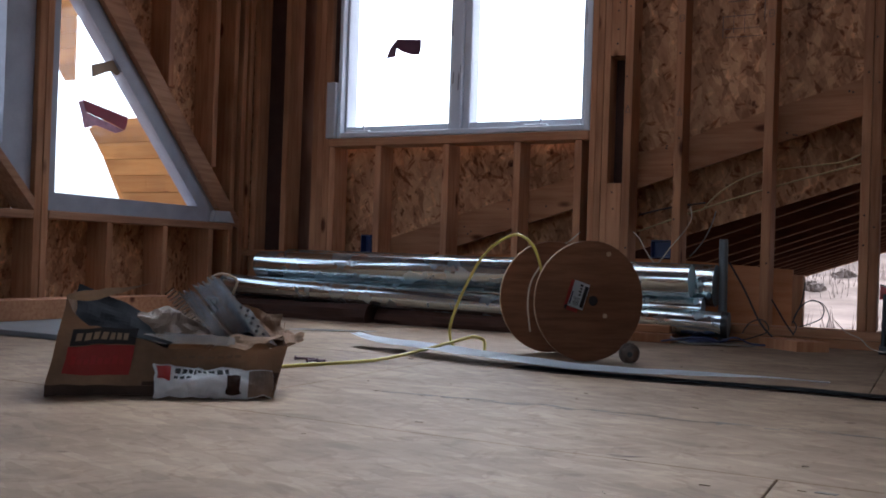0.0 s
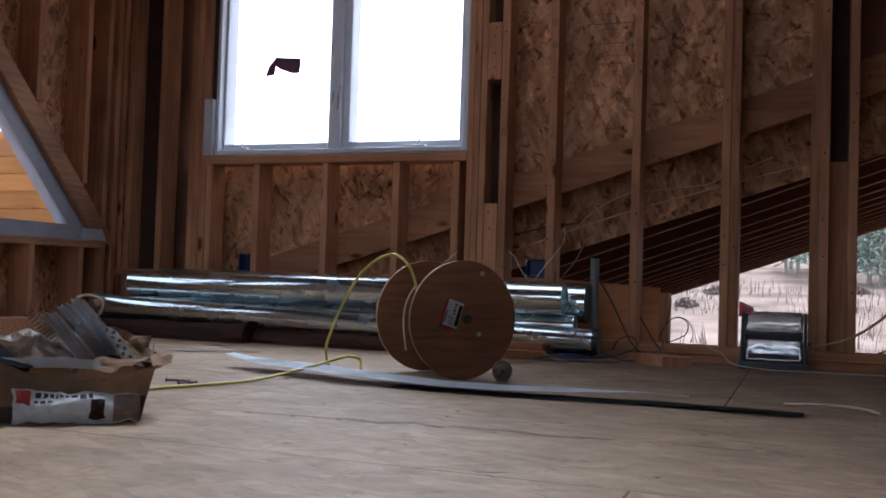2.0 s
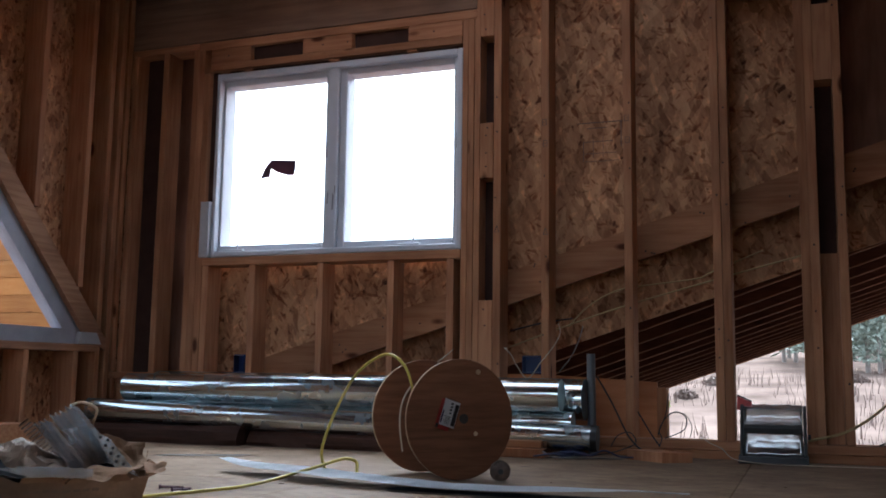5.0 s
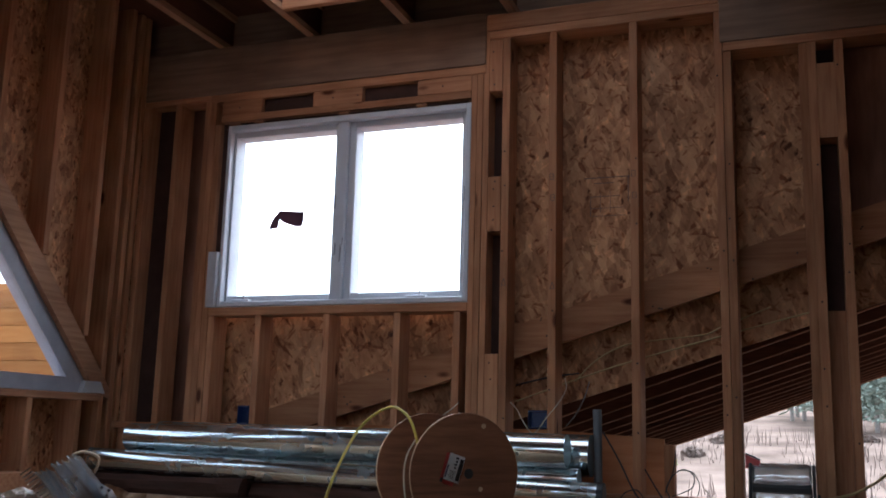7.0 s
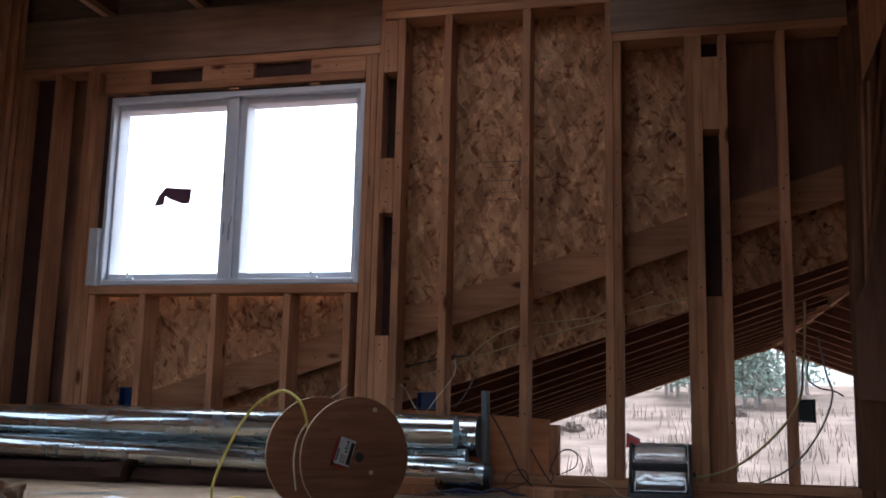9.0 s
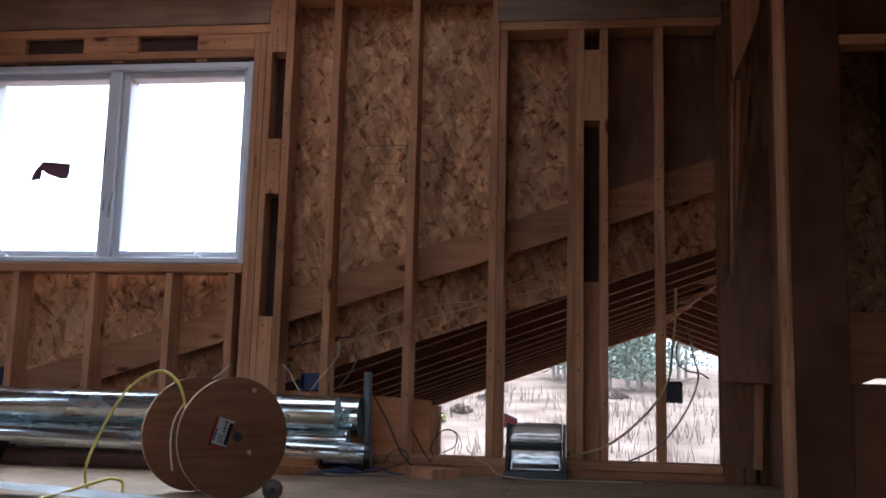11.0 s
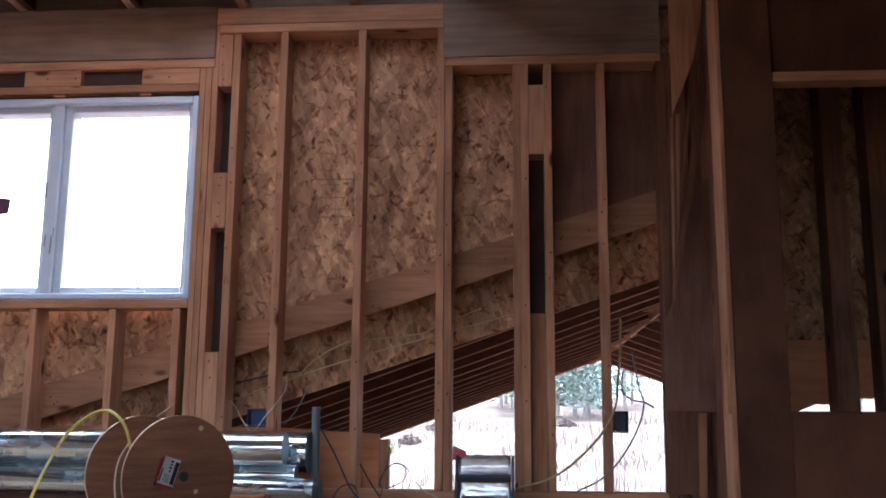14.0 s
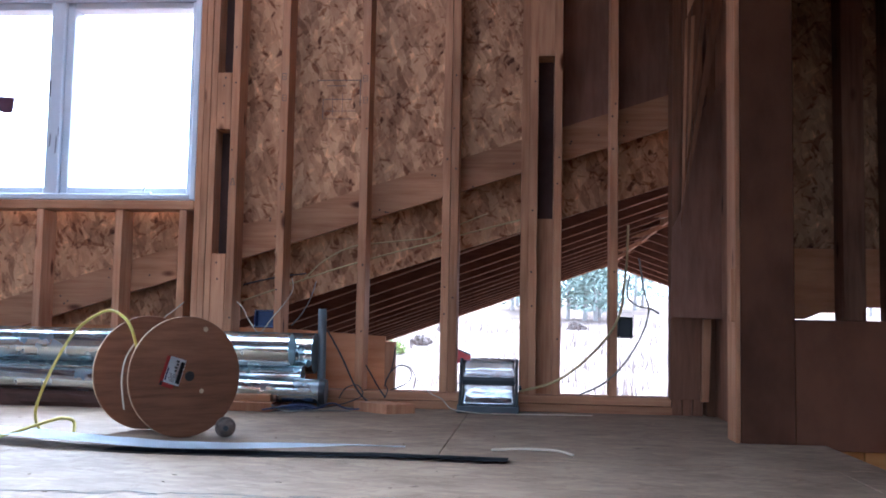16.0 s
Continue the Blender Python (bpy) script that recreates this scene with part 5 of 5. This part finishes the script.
# clear bag and steel plates inside
part("plastic_bag", crumple(lambda u, v: bp(0.16 + 0.18 * u, 0.05 + 0.14 * v, 0.112 + 0.085 * math.sin(0.35 + u * 2.5) * math.sin(0.3 + v * 2.2)), 24, 14, 0.018, 20, 21, 0.0015), M_POLY, carton, "crumpled clear plastic bag")


def steel_plate(name, c, du, dv, lu, lv, holes=0, label=""):
    """A thin plate with one bent edge; rows of punched holes show as dark discs."""
    c, du, dv = Vector(c), Vector(du).normalized(), Vector(dv).normalized()
    nn = du.cross(dv).normalized()
    bm_ = bmesh.new()
    outline = [c, c + du * lu, c + du * lu + dv * lv, c + dv * lv * 0.8 + du * lu * 0.1]
    lo = [bm_.verts.new(p) for p in outline]
    bm_.faces.new(lo)
    e0, e1 = bm_.verts.new(outline[0] + nn * 0.022), bm_.verts.new(outline[1] + nn * 0.022)
    bm_.faces.new((lo[1], lo[0], e0, e1))
    bmesh.ops.solidify(bm_, geom=list(bm_.faces), thickness=0.0014)
    pl = part(name, bm_, M_STEEL, carton, label)
    for i in range(holes):
        q = c + du * lu * (0.18 + 0.2 * (i % 4)) + dv * lv * (0.3 + 0.3 * (i // 4))
        b2 = bmesh.new()
        cyl(b2, q - nn * 0.0022, q + nn * 0.0022, 0.0035, 8)
        part("nail_hole", b2, M_BLACK, pl)


steel_plate("steel_plate", bp(0.19, 0.03, 0.118), BU, BV, 0.17, 0.06, 0, "dull steel plate")
steel_plate("steel_plate", bp(0.25, 0.035, 0.122), BU * 1.0 + Vector((0, 0, -0.06)), BV, 0.16, 0.07, 4, "punched steel plate")
AX = (BU * 0.62 + Vector((0, 0, -0.78))).normalized()
for k in range(8):
    c = bp(0.272 + 0.0105 * k, 0.125 + 0.005 * k, 0.232 + 0.006 * k - 0.002 * (k % 3))
    steel_plate("joist_hanger", c, AX, BU * 0.7 + Vector((0, 0, 0.55)) + BV * 0.25, 0.155 + 0.006 * (k % 3), 0.014 + 0.004 * (k % 2), 0, "bright punched steel hanger")
for k in range(19):
    q = bp(0.262 + 0.0059 * k, 0.118, 0.242 - 0.0073 * k)
    bm = bmesh.new()
    cyl(bm, q, q + (BU * -0.6 + Vector((0, 0, -0.5)) - BV * 0.3).normalized() * 0.026, 0.0022, 6)
    part("hanger_tooth", bm, M_STEEL, carton)
steel_plate("joist_hanger", bp(0.392, 0.14, 0.222), BU * 0.55 + Vector((0, 0, -0.8)), BU * 0.85 + Vector((0, 0, -0.35)), 0.115, 0.06, 8, "bright punched steel hanger")
steel_plate("joist_hanger", bp(0.388, 0.155, 0.205), BU * 0.5 + Vector((0, 0, -0.8)), BV + BU * 0.3, 0.10, 0.06, 4, "bright punched steel hanger")
loop = [bp(u_, 0.19, w_) for u_, w_ in ((0.318, 0.19), (0.326, 0.225), (0.346, 0.266), (0.372, 0.278), (0.402, 0.268), (0.408, 0.252), (0.392, 0.215))]
tube("strap_loop", loop, 0.0036, M_CARDIN, carton, "bent cardboard strap")
part("dark_scrap", crumple(lambda u, v: bp(0.40 + 0.06 * u, 0.15 + 0.02 * v, 0.12 + 0.05 * v), 6, 6, 0.008, 18, 31, 0.002), M_MEMB, carton)

# printed bag leaning on the box
PB = thing("printed_bag", (-1.60, 2.78, 0), "crumpled white printed bag of parts against the box", "bag")
bagf = lambda u, v: bp(0.235 + 0.262 * u, -0.030 - 0.022 * math.sin(v * 3.14) * (0.4 + math.sin(u * 3.14)) + 0.028 * v, 0.002 + (0.072 - 0.012 * u) * v)
part("bag", crumple(bagf, 44, 18, 0.008, 24, 41, 0.002), M_PAPER, PB)


def bag_patch(name, u0, u1, v0, v1, m_, off=0.003):
    bm_ = bmesh.new()
    def fn(u, v):
        q = Vector(bagf(u0 + (u1 - u0) * u, v0 + (v1 - v0) * v))
        d = noise.noise_vector(q * 24 + Vector((41, 0, 0))) + 0.5 * noise.noise_vector(q * 24 * 2.3 + Vector((0, 41, 0)))
        return q + 0.008 * d - BV * off + Vector((0, 0, off * 0.3))
    rows = [[bm_.verts.new(fn(i / 8, j / 4)) for i in range(9)] for j in range(5)]
    for j in range(4):
        for i in range(8):
            bm_.faces.new((rows[j][i], rows[j][i + 1], rows[j + 1][i + 1], rows[j + 1][i]))
    bmesh.ops.solidify(bm_, geom=list(bm_.faces), thickness=0.0005)
    return part(name, bm_, m_, PB)


bag_patch("printed_panel", 0.03, 0.14, 0.62, 0.95, M_REDINK)
for k in range(9):
    bag_patch("print_bar", 0.17 + 0.052 * k, 0.205 + 0.052 * k, 0.80, 0.93, M_INK)
for k in range(3):
    bag_patch("print_bar", 0.17 + 0.05 * k, 0.205 + 0.05 * k, 0.66, 0.74, M_INK)
bag_patch("printed_panel", 0.60, 0.74, 0.18, 0.78, M_DARKW)
bag_patch("clear_end", 0.80, 1.0, 0.05, 0.95, M_POLY)

# heater by the wall
heater = thing("heater", (-0.17, 5.5, 0), "small black heater with polished reflectors by the wall", "heater")
bm = bmesh.new()
add_prism(bm, [(5.42, 0.006), (5.43, 0.0), (5.57, 0.0), (5.575, 0.03), (5.50, 0.036), (5.44, 0.030)], 'x', -0.312, -0.030)
part("base", bm, M_BLACK, heater)
SIDE = [(5.452, 0.028), (5.556, 0.028), (5.562, 0.16), (5.560, 0.225), (5.548, 0.245), (5.53, 0.246), (5.512, 0.222), (5.500, 0.188), (5.486, 0.150), (5.468, 0.105), (5.455, 0.06)]
for x0, x1 in ((-0.306, -0.291), (-0.050, -0.035)):
    bm = bmesh.new()
    add_prism(bm, SIDE, 'x', x0, x1)
    bmesh.ops.bevel(bm, geom=list(bm.edges), offset=0.003, segments=1, affect='EDGES')
    part("side_bracket", bm, M_BLACK, heater)


def reflector(name, line, m_, wob, seed):
    """A bent polished sheet across the heater along a side outline."""
    bm_ = bmesh.new()
    rows = []
    for j, (y, z) in enumerate(line):
        rows.append([bm_.verts.new((-0.290 + 0.239 * i / 16, y + wob * noise.noise(Vector((i * 0.35, j * 0.5, seed))), z + wob * 0.7 * noise.noise(Vector((i * 0.5, j * 0.4, seed + 5))))) for i in range(17)])
    for j in range(len(line) - 1):
        for i in range(16):
            bm_.faces.new((rows[j][i], rows[j][i + 1], rows[j + 1][i + 1], rows[j + 1][i]))
    bmesh.ops.solidify(bm_, geom=list(bm_.faces), thickness=0.002)
    return part(name, bm_, m_, heater, smooth=True)


def arc(y0, z0, y1, z1, sag, n=10):
    out = []
    for i in range(n + 1):
        t_ = i / n
        b_ = sag * math.sin(t_ * math.pi)
        out.append((y0 + (y1 - y0) * t_ + b_, z0 + (z1 - z0) * t_ - b_ * 0.4))
    return out


reflector("lower_reflector", arc(5.476, 0.036, 5.494, 0.132, 0.006), M_MIRROR, 0.003, 1.0)
reflector("upper_reflector", arc(5.492, 0.160, 5.515, 0.232, 0.018), M_MIRROR, 0.003, 2.0)
reflector("reflector_lip", arc(5.512, 0.228, 5.548, 0.247, 0.002, 4), M_MIRROR, 0.006, 3.0)
bm = bmesh.new()
add_prism(bm, [(5.484, 0.128), (5.53, 0.128), (5.53, 0.162), (5.495, 0.162), (5.482, 0.148)], 'x', -0.290, -0.051)
part("crossbar", bm, M_BLACK, heater)
bm = bmesh.new()
cyl(bm, (-0.032, 5.51, 0.115), (-0.020, 5.51, 0.115), 0.011, 12)
part("tilt_knob", bm, M_BLACK, heater)
bm = bmesh.new()
add_prism(bm, [(-0.320, 0.222), (-0.262, 0.222), (-0.258, 0.256), (-0.288, 0.268), (-0.318, 0.282)], 'y', 5.535, 5.565)
part("valve_cover", bm, M_REDP, heater, "red plastic valve cover")
bm = bmesh.new()
add_prism(bm, [(-0.318, 0.283), (-0.258, 0.257), (-0.258, 0.262), (-0.316, 0.288)], 'y', 5.535, 5.566)
part("cover_edge", bm, M_BLACK, heater)
bm = bmesh.new()
cyl(bm, (-0.300, 5.552, 0.225), (-0.300, 5.552, 0.10), 0.006, 10)
part("valve_stem", bm, M_BLACK, heater)

# electrical boxes
def wall_box(x0, x1, y, z0, z1, m_, label):
    ob = thing("electrical_box", ((x0 + x1) / 2, y, z0), label, "electrical box", "electrical boxes")
    bm_ = bmesh.new()
    add_box(bm_, x0, x1, y, y + 0.06, z0, z1, 0.004)
    top = max(bm_.faces, key=lambda f: -f.calc_center_median().y + 0.001 * f.calc_area())
    r_ = bmesh.ops.inset_region(bm_, faces=[top], thickness=0.005)
    bmesh.ops.translate(bm_, verts=list(top.verts), vec=(0, 0.045, 0))
    part("body", bm_, m_, ob)
    for z in (z0 + 0.008, z1 - 0.008):
        b2 = bmesh.new()
        cyl(b2, (x0 + 0.004, y - 0.002, z), (x0 + 0.004, y + 0.004, z), 0.003, 8)
        part("screw_ear", b2, M_STEEL, ob)


wall_box(-2.935, -2.868, W - 0.002, 0.352, 0.450, M_BLUE, "blue plastic electrical box nailed to a stud")
wall_box(-1.325, -1.224, W + 0.03, 0.368, 0.455, M_BLUE, "blue plastic electrical box beside a stud")
wall_box(0.428, 0.496, W - 0.004, 0.352, 0.452, M_BLACK, "black electrical box on a stud in the opening")


def wire(name, pts, r, m_, label):
    tagged(tube(name, pts, r, m_), label, "cable")


YW = W - 0.012
wire("loose_wire", [(-1.40, YW, 0.49), (-1.36, YW - 0.02, 0.455), (-1.33, YW - 0.02, 0.40), (-1.275, YW - 0.03, 0.345), (-1.215, YW - 0.02, 0.42), (-1.15, YW - 0.02, 0.50), (-1.125, YW, 0.56), (-1.14, YW + 0.03, 0.61)], 0.0024, M_WHITE, "thin white wire hanging in a bend")
wire("loose_wire", [(-1.04, B - 0.03, 0.60), (-1.06, B - 0.05, 0.52), (-1.10, B - 0.06, 0.44), (-1.15, B - 0.06, 0.38)], 0.003, M_GREYC, "thin grey wire hanging behind a stud")
wire("loose_wire", [(-1.731, 5.45, 0.374), (-1.7, 5.45, 0.414), (-1.662, 5.45, 0.441), (-1.636, 5.45, 0.462), (-1.669, 5.6, 0.484)], 0.0024, M_WHITE, "thin white wire rising behind the reel")
YC = B + 0.008
wire("strapped_cable", [(-1.42, YC, 0.50), (-1.10, YC, 0.615), (-0.84, YC, 0.70), (-0.43, YC, 0.815), (-0.02, YC, 0.925)], 0.004, M_TAN, "yellow cable strapped along the strand board")
wire("strapped_cable", [(-1.12, YC, 0.60), (-1.02, YC, 0.70), (-0.88, YC, 0.775), (-0.72, YC, 0.80), (-0.5, YC, 0.825), (-0.42, YC, 0.86), (-0.2, YC, 0.95)], 0.0035, M_TAN, "yellow cable looping along the strand board")
wire("strapped_cable", [(-1.42, YC, 0.58), (-1.25, YC, 0.62), (-1.1, YC, 0.64)], 0.0042, M_CORD, "black cable along the strand board")
wire("extension_cord", [(-0.95, YW, 0.36), (-0.88, YW, 0.24), (-0.80, YW - 0.02, 0.09), (-0.72, YW - 0.06, 0.02), (-0.66, YW - 0.1, 0.01)], 0.0042, M_CORD, "black cord hanging down to the floor")
wire("extension_cord", [(-0.76, YW, 0.20), (-0.70, YW, 0.10), (-0.66, YW - 0.02, 0.05)], 0.0036, M_CORD, "black cord by a stud")
wire("extension_cord", [(-0.62, YW, 0.29), (-0.635, YW, 0.19), (-0.665, YW, 0.12), (-0.65, YW - 0.02, 0.085), (-0.66, YW - 0.05, 0.05)], 0.0026, M_CORD, "black cord hanging in the opening")
wire("cord_coil", [(-0.67, YW, 0.10), (-0.64, YW, 0.17), (-0.59, YW, 0.205), (-0.545, YW, 0.18), (-0.55, YW, 0.13), (-0.60, YW, 0.10), (-0.64, YW, 0.085)], 0.0026, M_CORD, "coil of black cord in the opening")
wire("cord_coil", [(-0.60, YW, 0.20), (-0.55, YW, 0.195), (-0.52, YW, 0.14), (-0.53, YW, 0.09)], 0.0022, M_GREYC, "coil of grey cord in the opening")
wire("loose_wire", [(-0.50, YW, 0.125), (-0.45, YW, 0.075), (-0.39, YW - 0.02, 0.05), (-0.33, 5.40, 0.02), (-0.2, 5.36, 0.008), (-0.05, 5.38, 0.006), (0.3, 5.42, 0.006)], 0.0022, M_WHITE, "thin pale wire trailing over the floor")
wire("cord_tangle", [(-0.86, 5.46, 0.05), (-0.82, 5.4, 0.10), (-0.77, 5.42, 0.115), (-0.75, 5.46, 0.07), (-0.80, 5.44, 0.04), (-0.88, 5.36, 0.02), (-1.0, 5.24, 0.012), (-1.1, 5.2, 0.01)], 0.0026, M_CORD, "tangle of dark cord on the floor")
wire("cord_tangle", [(-1.15, 5.2, 0.012), (-1.0, 5.22, 0.035), (-0.92, 5.26, 0.02), (-0.86, 5.3, 0.04), (-0.8, 5.36, 0.012), (-0.72, 5.4, 0.01)], 0.004, M_NAVY, "tangle of dark blue cord on the floor")
wire("cord_tangle", [(-1.12, 5.24, 0.03), (-1.05, 5.2, 0.01), (-0.95, 5.22, 0.012), (-0.85, 5.27, 0.01), (-0.78, 5.3, 0.008)], 0.0035, M_GREYC, "tangle of grey cord on the floor")
bm = crumple(lambda u, v: (-1.10 + 0.17 * u, 5.27 + 0.10 * v, 0.012 + 0.030 * math.sin(u * 3.14) * math.sin(v * 3.14)), 14, 8, 0.012, 16, 51, 0.002)
tagged(part("rag", bm, M_NAVY), "dark crumpled rag on the floor under the ducts", "rag")

wire("hanging_cable", [(-0.03, YW, 0.095), (0.10, YW - 0.02, 0.13), (0.20, YW - 0.02, 0.185), (0.30, YW, 0.27), (0.385, YW - 0.01, 0.37), (0.44, YW + 0.02, 0.48), (0.475, B + 0.1, 0.60), (0.50, B + 0.2, 0.75), (0.505, B + 0.2, 0.92)], 0.006, M_TAN, "dusty yellow cable hanging across the opening")
wire("hanging_cable", [(0.25, YW, 0.085), (0.36, YW, 0.14), (0.45, YW - 0.01, 0.23), (0.53, YW, 0.36), (0.57, YW + 0.03, 0.48), (0.575, B + 0.1, 0.58), (0.56, B + 0.2, 0.75)], 0.0045, M_GREYC, "thin grey cable hanging across the opening")
wire("hanging_cable", [(0.505, B + 0.1, 0.66), (0.495, B + 0.1, 0.60), (0.495, B + 0.08, 0.55), (0.505, B + 0.05, 0.53), (0.545, B + 0.05, 0.505), (0.60, B + 0.05, 0.495), (0.64, B + 0.05, 0.472)], 0.0045, M_GREYC, "grey cable end with a bent tip")

# tape left on the glass
prism("tape", [(-2.86, 1.432), (-2.837, 1.489), (-2.795, 1.536), (-2.721, 1.529), (-2.642, 1.523), (-2.643, 1.477), (-2.651, 1.442), (-2.69, 1.441), (-2.763, 1.466), (-2.797, 1.487), (-2.804, 1.439)], 'y', W + 0.083, W + 0.0865, M_PLUM, win, "torn dark plum tape on the glass")
prism("tape", [(4.381, 1.037), (4.672, 0.993), (4.666, 0.952), (4.652, 0.925), (4.522, 0.957), (4.404, 0.981)], 'x', XL - 0.050, XL - 0.047, M_REDT, wl2, "strip of red tape on the glass")
prism("tape", [(4.358, 1.023), (4.382, 1.032), (4.405, 0.979), (4.522, 0.954), (4.648, 0.923), (4.597, 0.903), (4.542, 0.913), (4.47, 0.925), (4.398, 0.901), (4.382, 0.959)], 'x', XL - 0.050, XL - 0.047, M_PINKT, wl2, "faded pink end of tape on the glass")
prism("tape", [(4.428, 1.212), (4.491, 1.235), (4.562, 1.26), (4.609, 1.204), (4.587, 1.189), (4.55, 1.204), (4.493, 1.18), (4.435, 1.153)], 'x', XL - 0.050, XL - 0.047, M_TANT, wl2, "strip of tan tape on the glass")

# smears and slivers on the floor
def flat_bits(name, items, m_, label, cat):
    vs, fs = [], []
    for x, y, a, ln, w, h in items:
        d, n_ = Vector((math.cos(a), math.sin(a), 0)) * ln / 2, Vector((-math.sin(a), math.cos(a), 0)) * w / 2
        c, b = Vector((x, y, 0)), len(vs)
        base = [c - d - n_ * 0.6, c + d * 0.7 - n_, c + d + n_ * 0.5, c - d * 0.8 + n_]
        vs += [(p.x, p.y, 0.0002) for p in base] + [(p.x, p.y, h) for p in base]
        fs += [(b + 4, b + 5, b + 6, b + 7)] + [(b + i, b + (i + 1) % 4, b + 4 + (i + 1) % 4, b + 4 + i) for i in range(4)]
    me_ = bpy.data.meshes.new(name)
    me_.from_pydata(vs, [], fs)
    me_.materials.append(m_)
    tagged(new(name, me_), label, cat, kind="stuff")


rf = random.Random(21)
M_SMEAR = plain("grey_smear", (0.17, 0.145, 0.125), 0.8, amount=0.4, scale=30)
M_SLIVER = plain("wood_slivers", (0.27, 0.2, 0.14), 0.8, amount=0.4, scale=20)
smears = []
for k in range(60):
    x = -1.3 + 1.25 * k / 60
    if rf.random() < 0.72:
        smears.append((x + rf.uniform(-0.02, 0.02), 3.175 + 0.07 * (x + 1.2) + rf.gauss(0, 0.012), 0.06 + rf.gauss(0, 0.12), rf.uniform(0.03, 0.10), rf.uniform(0.002, 0.010), 0.0006))
smears += [(-0.62, 3.205, 1.2, 0.05, 0.006, 0.0007), (-0.50, 3.215, 1.25, 0.05, 0.006, 0.0007), (-0.235, 2.66, 0.1, 0.035, 0.012, 0.0012)]
flat_bits("scuff_marks", smears, M_SMEAR, "dark scuffed line across the subfloor", "scuff marks")
bits = []
for k in range(70):
    y = rf.uniform(1.9, 5.3)
    x = rf.uniform(-0.75, 0.25) * (y - 1.0)
    bits.append((x, y, rf.gauss(0.1, 0.6), rf.uniform(0.005, 0.022), rf.uniform(0.001, 0.004), rf.uniform(0.0008, 0.002)))
flat_bits("wood_slivers", bits, M_SLIVER, "small wood slivers and chips on the subfloor", "debris")
